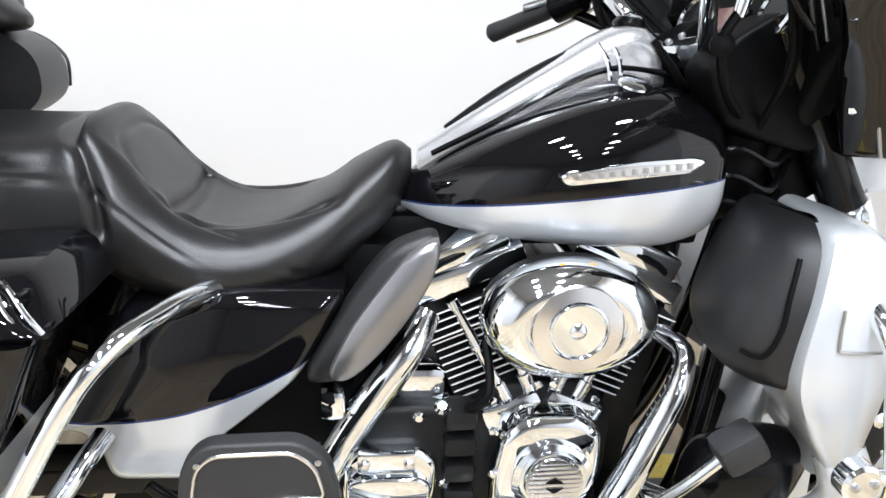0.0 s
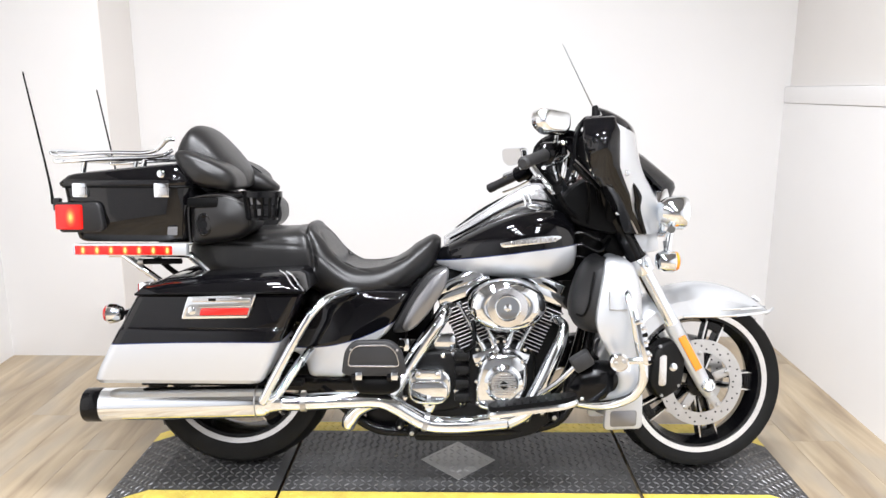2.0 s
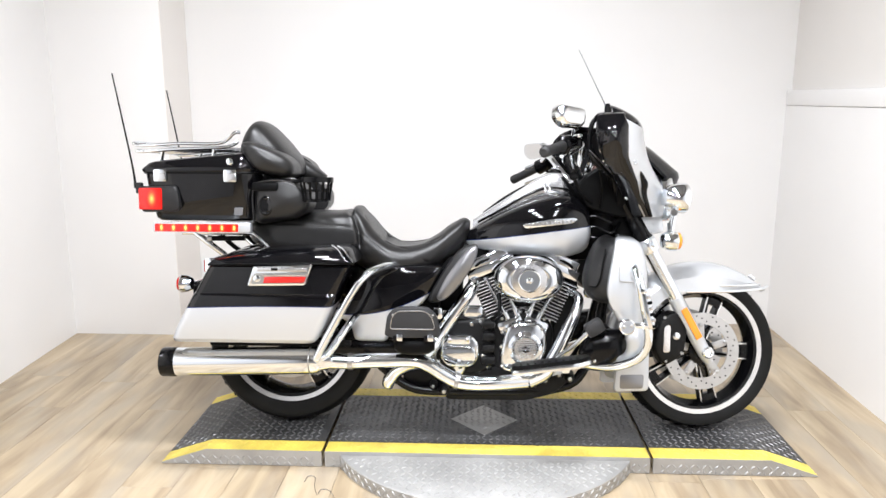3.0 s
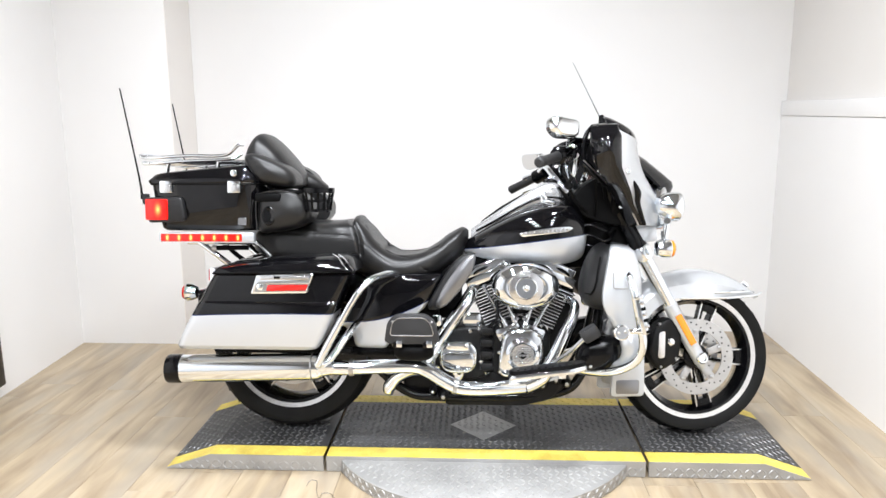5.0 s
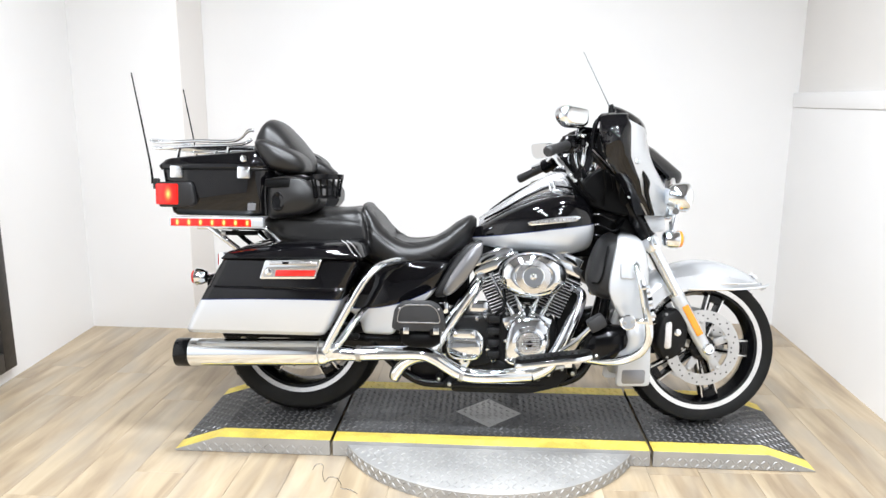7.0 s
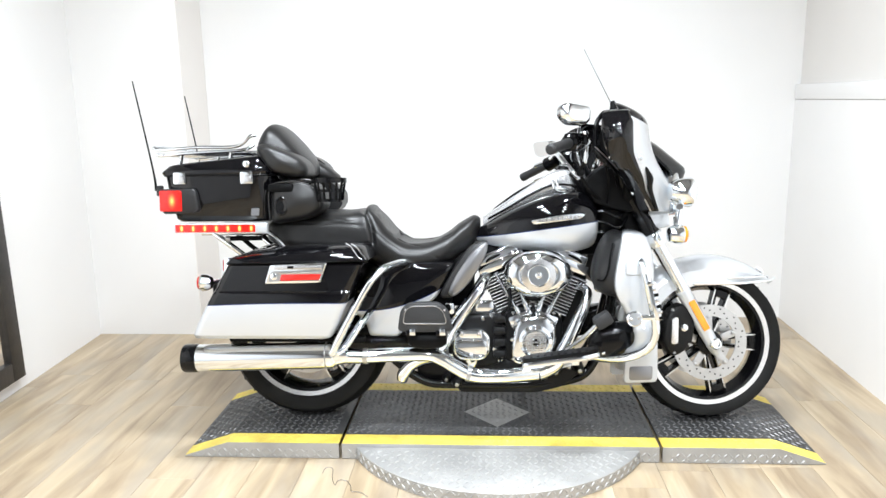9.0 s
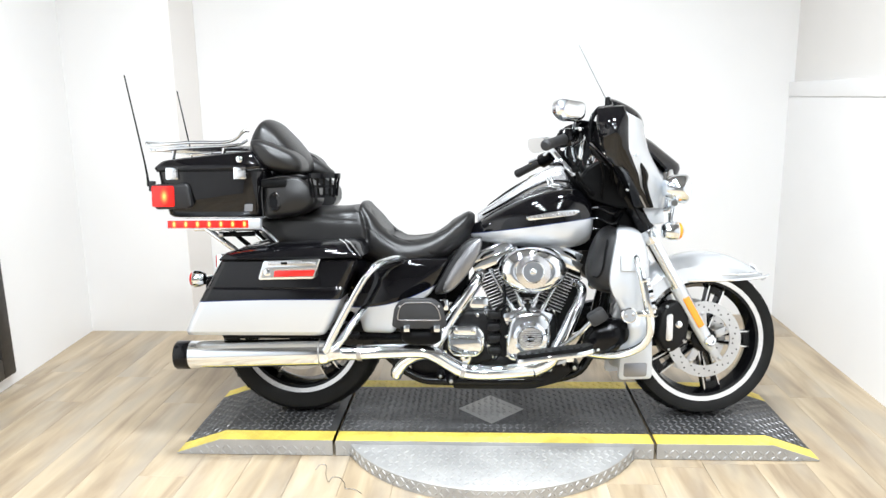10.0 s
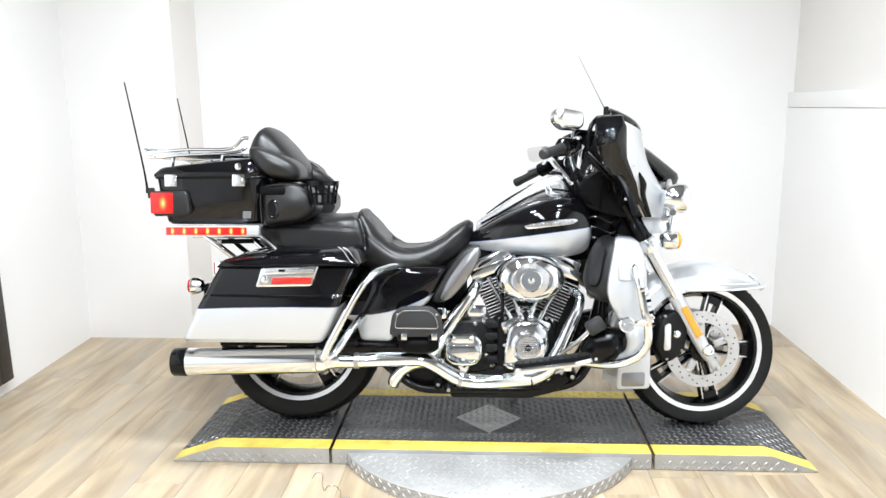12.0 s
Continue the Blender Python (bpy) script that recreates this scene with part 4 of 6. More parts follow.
# fuel tank with chrome console
tank_paint = two_tone("tank_two_tone_paint", 0.14, 0.616, 0.0)
tank = on("fuel_tank", body([(0.675, 0.697, 0.738, 0.03, 2.2), (0.72, 0.680, 0.772, 0.085, 2.5), (0.80, 0.666, 0.818, 0.132, 2.9), (0.90, 0.656, 0.864, 0.160, 3.1), (1.0, 0.652, 0.892, 0.170, 3.2), (1.07, 0.657, 0.890, 0.166, 3.1), (1.125, 0.680, 0.862, 0.142, 2.8), (1.145, 0.735, 0.81, 0.06, 2.2)], n=44, sub=6), tank_paint, "two-tone teardrop fuel tank, black over silver")
on("console", body([(0.70, 0.735, 0.790, 0.022), (0.80, 0.80, 0.858, 0.036), (0.90, 0.85, 0.922, 0.044), (0.97, 0.87, 0.964, 0.048), (1.015, 0.87, 0.974, 0.050), (1.045, 0.87, 0.958, 0.047), (1.064, 0.87, 0.905, 0.032)], 3.2, 24), console_satin, "bright satin tank console", tank)
on("console_insert", body([(0.74, 0.79, 0.821, 0.010), (0.82, 0.84, 0.880, 0.016), (0.90, 0.88, 0.9255, 0.018), (0.94, 0.90, 0.942, 0.010)], 3, 16), plastic, "", tank)
for y in (-0.047, 0.047):
    on("console_edge", tube([(0.72, y * 0.5, 0.782), (0.80, y * 0.78, 0.826), (0.90, y * 0.96, 0.884), (0.98, y * 1.03, 0.914), (1.06, y, 0.908)], 0.0045, 8), gloss_plastic, "black edging of the console", tank)
for x, z in ((0.968, 0.925), (0.984, 0.930)):
    on("console_hinge", tube([(x - 0.012, -0.036, z + 0.022), (x, -0.0495, z), (x + 0.006, -0.052, z - 0.028)], 0.0042, 8, 4), chrome, "chrome hinge bar of the fuel door", tank)
for k in range(3):
    on("console_hose", tube([(1.035 + 0.014 * k, -0.045, 0.955 - 0.016 * k), (1.062 + 0.012 * k, -0.05, 0.918 - 0.012 * k), (1.085 + 0.01 * k, -0.045, 0.885)], 0.006, 8), plastic, "black hose behind the console", tank)
ign = on("ignition_switch", lathe([(0.024, 0), (0.026, 0.006), (0.020, 0.014), (0.010, 0.016)], (1.012, 0, 0.970), (0.15, 0, 1), 24), gloss_plastic, "black ignition switch", tank)
on("switch_knob", box((1.015, 0, 0.988), (0.03, 0.008, 0.010), 0.003), chrome, "", ign)
on("fuel_cap", lathe([(0.024, 0), (0.026, 0.002), (0.025, 0.005), (0.012, 0.008)], (1.0, -0.080, 0.893), (0.1, -0.35, 0.93), 28), chrome, "chrome fuel cap", tank)
on("fuel_gauge", lathe([(0.024, 0), (0.026, 0.002), (0.025, 0.005), (0.012, 0.008)], (1.0, 0.080, 0.893), (0.1, 0.35, 0.93), 28), chrome, "chrome fuel gauge", tank)
for s in (-1, 1):
    out = rounded([(0.877, 0.781), (0.888, 0.766), (1.066, 0.787), (1.083, 0.803), (1.066, 0.808), (0.985, 0.801)], 0.012, 3)
    bm = slab(out, s * 0.150, s * 0.1715, 0.006, 3)
    badge = on("tank_badge", bm, chrome, "long chrome tank badge", tank)
    on("badge_face", slab([(0.978 + (p[0] - 0.978) * 0.9, 0.788 + (p[1] - 0.788) * 0.62) for p in out], s * 0.168, s * 0.1725, 0.0015, 2), alu, "satin panel of the badge", badge)
    for k in range(11):
        x = 0.905 + 0.0152 * k
        on("badge_block", box((x, s * 0.1727, 0.7795 + 0.112 * (x - 0.905)), (0.0085 if k % 4 else 0.005, 0.0016, 0.0085), 0.0004), steel, "", badge)

# seat
def carve(bm, line, width, depth):
    """A stitched furrow pressed into a surface along a line."""
    line = [V(*q) for q in line]
    pts = curve_points(line, 8) + [V(q.x, -q.y, q.z) for q in curve_points(line, 8)]
    pts = np.array([tuple(q) for q in pts])
    bm.normal_update()
    co = np.array([tuple(v.co) for v in bm.verts])
    near = np.full(len(co), 9.0)
    for p, q in zip(pts, np.roll(pts, -1, axis=0)):
        if np.linalg.norm(q - p) > 0.06:
            continue
        d = q - p
        t = np.clip(((co - p) @ d) / max(d @ d, 1e-12), 0, 1)[:, None]
        near = np.minimum(near, np.linalg.norm(co - p - t * d, axis=1))
    push = depth * np.exp(-(near / width) ** 2)
    for v, k in zip(list(bm.verts), push):
        if k > 1e-5:
            v.co -= v.normal * k


seat_bm = body([(-0.155, 0.70, 0.745, 0.03, 2.2), (-0.13, 0.695, 0.785, 0.11, 3.0), (-0.05, 0.665, 0.815, 0.165, 3.6), (0.06, 0.64, 0.822, 0.18, 3.8), (0.17, 0.625, 0.822, 0.18, 3.8), (0.225, 0.62, 0.829, 0.178, 3.2), (0.262, 0.615, 0.842, 0.178, 2.7), (0.30, 0.595, 0.812, 0.180, 2.6), (0.350, 0.583, 0.752, 0.186, 2.6), (0.41, 0.576, 0.712, 0.190, 2.5), (0.49, 0.580, 0.712, 0.180, 2.4), (0.56, 0.598, 0.738, 0.150, 2.3), (0.62, 0.645, 0.775, 0.11, 2.2), (0.665, 0.69, 0.797, 0.07, 2.2), (0.69, 0.74, 0.785, 0.025, 2.0)], n=150, sub=14)
# hollow of the rider's place between the padded rolls
for v in seat_bm.verts:
    x, y, z = v.co
    if z > 0.69 and 0.27 < x < 0.60:
        dish = max(0.0, 1 - (y / 0.118) ** 2) ** 0.5
        along = math.sin(math.pi * min(1, max(0, (x - 0.27) / 0.33)) ** 0.7) ** 0.8
        v.co.z -= 0.020 * dish * along
for line, width, depth in (
        ([(0.285, 0.0, 0.812), (0.286, -0.05, 0.81), (0.292, -0.085, 0.80), (0.302, -0.106, 0.782), (0.320, -0.118, 0.762), (0.343, -0.124, 0.738), (0.368, -0.129, 0.718), (0.396, -0.127, 0.704), (0.448, -0.118, 0.700), (0.518, -0.106, 0.708), (0.572, -0.10, 0.722), (0.634, -0.085, 0.73)], 0.006, 0.007),
        ([(0.396, -0.130, 0.704), (0.444, -0.146, 0.690), (0.500, -0.168, 0.661), (0.54, -0.160, 0.635)], 0.004, 0.004),
        ([(0.284, -0.172, 0.751), (0.324, -0.176, 0.718), (0.369, -0.182, 0.685), (0.436, -0.180, 0.638), (0.47, -0.172, 0.612)], 0.004, 0.004),
        ([(0.238, 0.0, 0.832), (0.240, -0.08, 0.828), (0.248, -0.125, 0.818), (0.268, -0.152, 0.794), (0.282, -0.172, 0.754), (0.285, -0.178, 0.70)], 0.010, 0.016),
        ([(0.372, 0.0, 0.712), (0.370, -0.07, 0.716), (0.366, -0.115, 0.722)], 0.012, 0.012),
        ([(-0.10, -0.14, 0.775), (0.0, -0.168, 0.778), (0.10, -0.174, 0.775), (0.20, -0.174, 0.772), (0.27, -0.168, 0.765)], 0.004, 0.004)):
    carve(seat_bm, line, width, depth)
seat = on("seat", seat_bm, vinyl, "black two-up vinyl seat with stitched bucket", angle=70)

# side cover, deflector, fender
cover_paint = two_tone("cover_two_tone_paint", 0.0, 0.448, 0.95, 0.25)
for s in (-1, 1):
    out = rounded([(0.185, 0.43), (0.30, 0.60), (0.45, 0.632), (0.60, 0.628), (0.575, 0.575), (0.53, 0.50), (0.47, 0.45), (0.42, 0.41), (0.385, 0.345), (0.268, 0.348), (0.255, 0.405), (0.225, 0.432)], 0.02, 4)
    on("side_cover", slab(out, s * 0.10, s * 0.210, 0.034, 7, 0.014), cover_paint, "two-tone side cover, black over silver")
    out = curve_points([V(x, z, 0) for x, z in ((0.545, 0.496), (0.546, 0.525), (0.568, 0.567), (0.606, 0.630), (0.646, 0.683), (0.682, 0.704), (0.716, 0.707), (0.713, 0.659), (0.683, 0.600), (0.639, 0.540), (0.594, 0.502))], 4, True)
    dfl = on("air_deflector", slab([(p.x, p.y) for p in out], s * 0.175, s * 0.212, 0.022, 5, 0.010), grey_plastic, "dark leaf-shaped air deflector")
    out = curve_points([V(x, z, 0) for x, z in ((0.572, 0.512), (0.580, 0.545), (0.606, 0.595), (0.645, 0.650), (0.680, 0.690), (0.716, 0.704), (0.712, 0.659), (0.682, 0.602), (0.638, 0.543), (0.597, 0.507))], 4, True)
    on("deflector_skin", slab([(p.x, p.y) for p in out], s * 0.195, s * 0.2235, 0.016, 5, 0.008), smoky_silver, "silver skin of the deflector", dfl)
on("rear_fender", body([(-0.36, 0.40, 0.46, 0.08), (-0.30, 0.44, 0.60, 0.105), (-0.18, 0.50, 0.68, 0.11), (0.0, 0.55, 0.70, 0.11), (0.2, 0.48, 0.67, 0.11), (0.36, 0.40, 0.62, 0.11)], 3.5, 28), paint_black, "black rear fender")

# saddlebags
bag_paint = two_tone("bag_two_tone_paint", 0.0, 0.5065, -0.06, 0.10)
for s in (-1, 1):
    hull = []
    for z, y, inset in ((0.372, 0.340, 0.030), (0.376, 0.372, 0.010), (0.390, 0.388, 0.003), (0.43, 0.397, 0), (0.50, 0.401, 0), (0.540, 0.401, 0), (0.545, 0.399, 0), (0.550, 0.393, 0), (0.60, 0.393, 0), (0.640, 0.389, 0), (0.650, 0.380, 0.004)):
        k = (z - 0.372) / 0.278
        x0, x1 = -0.352 + 0.152 * k + inset, 0.165 + 0.120 * k - inset
        hull.append([V(p[0], s * p[1], z) for p in rounded([(x0, 0.185), (x1, 0.185), (x1, y), (x0, y)], 0.034, 6)])
    bag = on("saddlebag", loft(hull), bag_paint, "hard saddlebag, black over silver", angle=30)
    rings = []
    for y, drop, inset in ((0.185, 0.0, 0.0), (0.26, 0.0, 0.0), (0.33, 0.004, 0.004), (0.37, 0.016, 0.01), (0.392, 0.034, 0.016), (0.398, 0.044, 0.018)):
        top0, top1 = 0.690 - drop, 0.712 - drop
        rings.append([V(x, s * y, z) for x, z in ((-0.205 + inset * 0.3, 0.649), (-0.195 + inset, 0.668), (-0.13 + inset, top0), (0.05, (top0 + top1) / 2), (0.268 - inset, top1), (0.284 - inset * 0.6, top1 - 0.012), (0.302 - inset * 0.3, 0.658))])
    lid = on("bag_lid", loft(rings), paint_black, "glossy black bag lid", bag)
    for dy, dx in ((0.0, 0.0), (-0.012, -0.022)):
        on("lid_edge", tube([(0.238 + dx, s * (0.352 + dy), 0.712), (0.262 + dx, s * (0.376 + dy), 0.702), (0.280 + dx, s * (0.390 + dy * 0.5), 0.682), (0.296 + dx, s * (0.393 + dy * 0.3), 0.660)], 0.0030, 8), chrome, "chrome edge of the lid", bag)
    on("lid_gasket", tube([(-0.20, s * 0.392, 0.6475), (0.0, s * 0.4, 0.652), (0.285, s * 0.392, 0.657)], 0.0035, 8), plastic, "", bag)
    for x, z in ((0.272, 0.70), (0.292, 0.665)):
        on("lid_hinge", box((x, s * 0.372, z - 0.008), (0.012, 0.026, 0.014), 0.004), gloss_plastic, "black hinge", bag)
    fr = rounded([(-0.062, 0.578), (-0.040, 0.645), (0.162, 0.652), (0.136, 0.582)], 0.008, 3)
    lamp = on("bag_latch", slab(fr, s * 0.396, s * 0.4105, 0.005, 3), chrome, "chrome latch plate with red reflector", bag)
    on("latch_recess", slab(rounded([(-0.048, 0.586), (-0.035, 0.622), (0.150, 0.628), (0.135, 0.590)], 0.006, 2), s * 0.4085, s * 0.4115, 0.001, 1), steel, "", lamp)
    on("reflector", slab(rounded([(-0.005, 0.590), (0.0, 0.611), (0.142, 0.613), (0.134, 0.592)], 0.004, 2), s * 0.410, s * 0.4145, 0.002, 2), red_lens, "red reflector", lamp)
    on("latch_lock", lathe([(0.011, 0), (0.012, 0.003), (0.008, 0.005)], (-0.026, s * 0.411, 0.604), (0, s, 0), 20), chrome, "", lamp)
    on("latch_frame", tube([(-0.012, s * 0.4125, 0.588), (-0.006, s * 0.4125, 0.616), (0.147, s * 0.4125, 0.619), (0.140, s * 0.4125, 0.590)], 0.0025, 8, 1, closed=True), chrome, "", lamp)
    on("latch_notch", box((0.035, s * 0.4165, 0.637), (0.022, 0.004, 0.008), 0.001), plastic, "", lamp)
    on("latch_lever", box((0.06, s * 0.413, 0.636), (0.17, 0.008, 0.014), 0.003), alu, "", lamp)
    # guard bar round the bag
    guard = on("bag_guard", tube([(0.45, s * 0.13, 0.620), (0.41, s * 0.21, 0.632), (0.378, s * 0.27, 0.630), (0.335, s * 0.335, 0.612), (0.283, s * 0.362, 0.545), (0.175, s * 0.375, 0.345), (0.172, s * 0.36, 0.325), (0.20, s * 0.345, 0.335), (0.26, s * 0.30, 0.42), (0.285, s * 0.24, 0.45)], 0.0135, 14, 6), chrome, "chrome bag guard bar")
    on("guard_clamp", box((0.19, s * 0.345, 0.31), (0.05, 0.03, 0.03), 0.006), chrome, "", guard)
    # rear indicator
    ind = on("rear_indicator", lathe([(0.008, -0.04), (0.022, -0.036), (0.030, -0.02), (0.033, 0.0), (0.030, 0.005)], (-0.365, s * 0.20, 0.555), (-1, 0, 0), 28), chrome, "chrome bullet rear indicator")
    on("indicator_lens", lathe([(0.030, 0), (0.025, 0.01), (0.008, 0.015)], (-0.369, s * 0.20, 0.555), (-1, 0, 0), 24), red_lens, "red lens", ind)
on("indicator_bar", tube([(-0.345, -0.21, 0.552), (-0.335, -0.1, 0.55), (-0.335, 0.1, 0.55), (-0.345, 0.21, 0.552)], 0.01, 10), chrome, "chrome rear lamp bar")
tl = on("tail_lamp", box((-0.315, 0, 0.605), (0.04, 0.12, 0.06), 0.012), chrome, "chrome-housed tail lamp")
on("tail_lens", box((-0.334, 0, 0.605), (0.012, 0.105, 0.048), 0.005), red_lens, "red lens", tl)
on("plate_bracket", box((-0.36, 0, 0.48), (0.012, 0.2, 0.12), 0.004), plastic, "black licence plate bracket")

# exhaust on both sides
for s in (-1, 1):
    m = on("muffler", tube([(0.26, s * 0.285, 0.293), (0.20, s * 0.292, 0.298), (0.155, s * 0.297, 0.302), (0.13, s * 0.30, 0.300), (-0.10, s * 0.300, 0.294), (-0.355, s * 0.300, 0.287)], [0.026, 0.030, 0.044, 0.0485, 0.050, 0.051], 28, 6), chrome, "long chrome muffler")
    on("end_cap", lathe([(0.049, -0.01), (0.0525, 0), (0.0525, 0.045), (0.050, 0.05), (0.042, 0.05), (0.040, 0.02)], (-0.352, s * 0.300, 0.287), (-1, 0, -0.02), 32), gloss_plastic, "gloss black muffler tip", m)
    on("muffler_seam", ring_lathe([(0.0495, 0), (0.0505, 0.001), (0.0505, 0.004), (0.0495, 0.005)], (0.128, s * 0.300, 0.300), (1, 0, 0.02), 28), steel, "", m)
    on("muffler_bracket", box((0.02, s * 0.285, 0.358), (0.5, 0.04, 0.018), 0.005), plastic, "black muffler bracket")
pipe = [(0.26, -0.285, 0.294), (0.40, -0.275, 0.298), (0.50, -0.270, 0.298), (0.550, -0.268, 0.280), (0.595, -0.266, 0.252), (0.638, -0.264, 0.228), (0.685, -0.262, 0.217), (0.78, -0.258, 0.217), (0.90, -0.24, 0.222)]
ex = on("exhaust_pipe", tube(pipe, 0.0265, 18, 6), chrome, "chrome exhaust pipe with heat shield")
on("shield_edge", tube([(0.565, -0.288, 0.288), (0.61, -0.287, 0.26), (0.65, -0.285, 0.238), (0.69, -0.283, 0.230), (0.78, -0.280, 0.231), (0.88, -0.262, 0.236)], 0.006, 8), chrome, "", ex)
for x, y, z in ((0.27, -0.287, 0.294), (0.648, -0.264, 0.225)):
    on("pipe_clamp", ring_lathe([(0.0255, -0.008), (0.0295, -0.008), (0.0295, 0.008), (0.0255, 0.008)], (x, y, z), (1, 0, -0.25 if x > 0.5 else 0), 24), steel, "", ex)
on("exhaust_header", tube([(0.90, -0.24, 0.218), (0.965, -0.215, 0.245), (1.00, -0.20, 0.30), (1.048, -0.19, 0.40), (1.080, -0.18, 0.47), (1.090, -0.155, 0.515), (1.06, -0.10, 0.53)], [0.0265, 0.026, 0.026, 0.024, 0.019, 0.016, 0.015], 18, 6), chrome, "chrome front header pipe")
on("exhaust_header", tube([(0.505, -0.245, 0.285), (0.535, -0.205, 0.302), (0.572, -0.168, 0.355), (0.602, -0.155, 0.402), (0.634, -0.148, 0.448), (0.684, -0.14, 0.520), (0.71, -0.11, 0.56)], [0.024, 0.026, 0.026, 0.027, 0.028, 0.026, 0.022], 18, 6), chrome, "chrome rear header pipe shield")
on("crossover_pipe", tube([(0.383, -0.150, 0.160), (0.386, -0.150, 0.168), (0.394, -0.154, 0.194), (0.422, -0.16, 0.230), (0.470, -0.18, 0.258), (0.52, -0.21, 0.272)], [0.010, 0.021, 0.026, 0.025, 0.024, 0.022], 16, 5), chrome, "chrome crossover pipe")

# frame and dark lower works
for s in (-1, 1):
    on("frame_rail", tube([(0.30, s * 0.13, 0.30), (0.45, s * 0.14, 0.175), (0.60, s * 0.15, 0.155), (1.00, s * 0.14, 0.165), (1.13, s * 0.11, 0.25), (1.20, s * 0.06, 0.50), (1.235, s * 0.03, 0.75)], 0.018, 12), gloss_plastic, "black frame tube")
    on("swing_arm", box((0.20, s * 0.125, 0.315), (0.46, 0.035, 0.06), 0.012), gloss_plastic, "black swing arm")
on("oil_pan", box((0.72, 0, 0.205), (0.56, 0.26, 0.09), 0.025), engine_black, "black oil pan")
on("battery_box", box((0.40, 0, 0.46), (0.36, 0.22, 0.24), 0.02), plastic, "black battery box under the seat")
on("frame_backbone", box((0.85, 0, 0.665), (0.60, 0.07, 0.05), 0.015), plastic, "black frame backbone")
on("side_stand", tube([(0.86, 0.13, 0.17), (0.86, 0.26, 0.09), (0.87, 0.34, 0.047)], [0.014, 0.013, 0.016], 10), gloss_plastic, "black side stand")
on("belt_guard", box((0.30, -0.155, 0.362), (0.28, 0.03, 0.03), 0.008), plastic, "black bracket behind the guard bar")

# engine: cases, cylinders, covers
case = on("crankcase", slab(rounded([(0.775, 0.245), (0.775, 0.41), (0.83, 0.455), (0.95, 0.455), (1.005, 0.40), (1.0, 0.27), (0.95, 0.225), (0.82, 0.225)], 0.03, 4), 0.15, -0.13, 0.015, 3), engine_black, "black crankcase")
on("front_engine_mount", slab(rounded([(0.99, 0.24), (1.05, 0.24), (1.095, 0.50), (1.105, 0.62), (1.06, 0.60), (1.02, 0.45)], 0.02, 3), 0.05, -0.06, 0.01, 2), engine_black, "black front engine mount and oil cooler")
# added black box that fills the dark gap behind the rear cylinder
on("gap_filler", box((0.605, 0, 0.55), (0.12, 0.15, 0.22), 0.03), plastic, "added black filler for the dark gap behind the rear cylinder")
for ang, base, nm in ((22.5, V(0.845, 0, 0.435), "rear"), (-22.5, V(0.935, 0, 0.435), "front")):
    a = radians(ang)
    up, fwd = V(-math.sin(a), 0, math.cos(a)), V(math.cos(a), 0, math.sin(a))
    rot = Matrix((fwd, V(0, 1, 0), up)).transposed().to_quaternion().to_euler()
    barrel = on("cylinder", cyl(base, base + up * 0.215, 0.06, 28), engine_black, "black finned cylinder")
    edge_bm = bmesh.new()
    for k in range(13):
        h = 0.010 + 0.0125 * k
        big = 1.0 + 0.14 * max(0, (k - 7) / 5)
        wide, deep = (0.176 if k < 9 else 0.190) * big, (0.20 if k < 9 else 0.225)
        fin = box(base + up * h, (wide, deep, 0.0046), 0.0014, rot=rot, seg=1)
        for sy in (-1, 1):
            box(base + up * h + V(0, sy * deep / 2, 0), (wide * 0.97, 0.003, 0.0021), 0, edge_bm, rot)
        on("fin", fin, engine_black, "", barrel)
    tagged(on("fin_edge", edge_bm, fin_metal, "polished fin edges", barrel), kind="stuff")
    top = base + up * 0.182
    cover = bmesh.new()
    box(top + up * 0.014, (0.185, 0.215, 0.036), 0.005, cover, rot)
    box(top + up * 0.046 - fwd * 0.004, (0.166, 0.20, 0.042), 0.008, cover, rot, 3)
    rk = on("rocker_cover", cover, chrome, "chrome rocker cover", barrel)
    for sx in (-1, 1):
        on("cover_bolt", bolt(top + fwd * sx * 0.06 + V(0, -0.085, 0) + up * 0.026, up, 0.008, 0.008), chrome, "", rk)
    for k in (0, 1):
        foot = base + V(0, -0.115, -0.01) + fwd * (0.018 if k else -0.02) * (1 if ang > 0 else -1) + V(0.012 if ang > 0 else -0.012, -0.01, 0)
        headp = top + V(0, -0.105, -0.012) + fwd * (0.028 if k else -0.03) * (1 if ang > 0 else -1)
        d = (headp - foot)
        bm = cyl(foot, headp, 0.0085, 14)
        cyl(foot, foot + d * 0.20, 0.0125, 14, bm)
        cyl(foot + d * 0.52, foot + d * 0.58, 0.0115, 14, bm)
        cyl(foot + d * 0.92, headp, 0.012, 14, bm)
        on("pushrod_tube", bm, chrome, "chrome pushrod tube", barrel)
    bm = box(base + V(0, -0.115, -0.03), (0.095, 0.06, 0.05), 0.012, rot=rot)
    for sx in (-1, 1):
        for sz in (0.008, -0.042):
            bolt(base + V(0, -0.143, sz) + fwd * sx * 0.036, RIGHTWARD, 0.007, 0.006, bm)
    on("lifter_block", bm, chrome, "chrome lifter cover", case)
    on("spark_plug_lead", tube([top + V(0, -0.06, 0.0) + fwd * (-0.08 if ang > 0 else 0.08), top + V(0, -0.10, 0.05) + fwd * (-0.05 if ang > 0 else 0.06), V(0.90, -0.06, 0.69)], 0.006, 8), plastic, "", barrel)
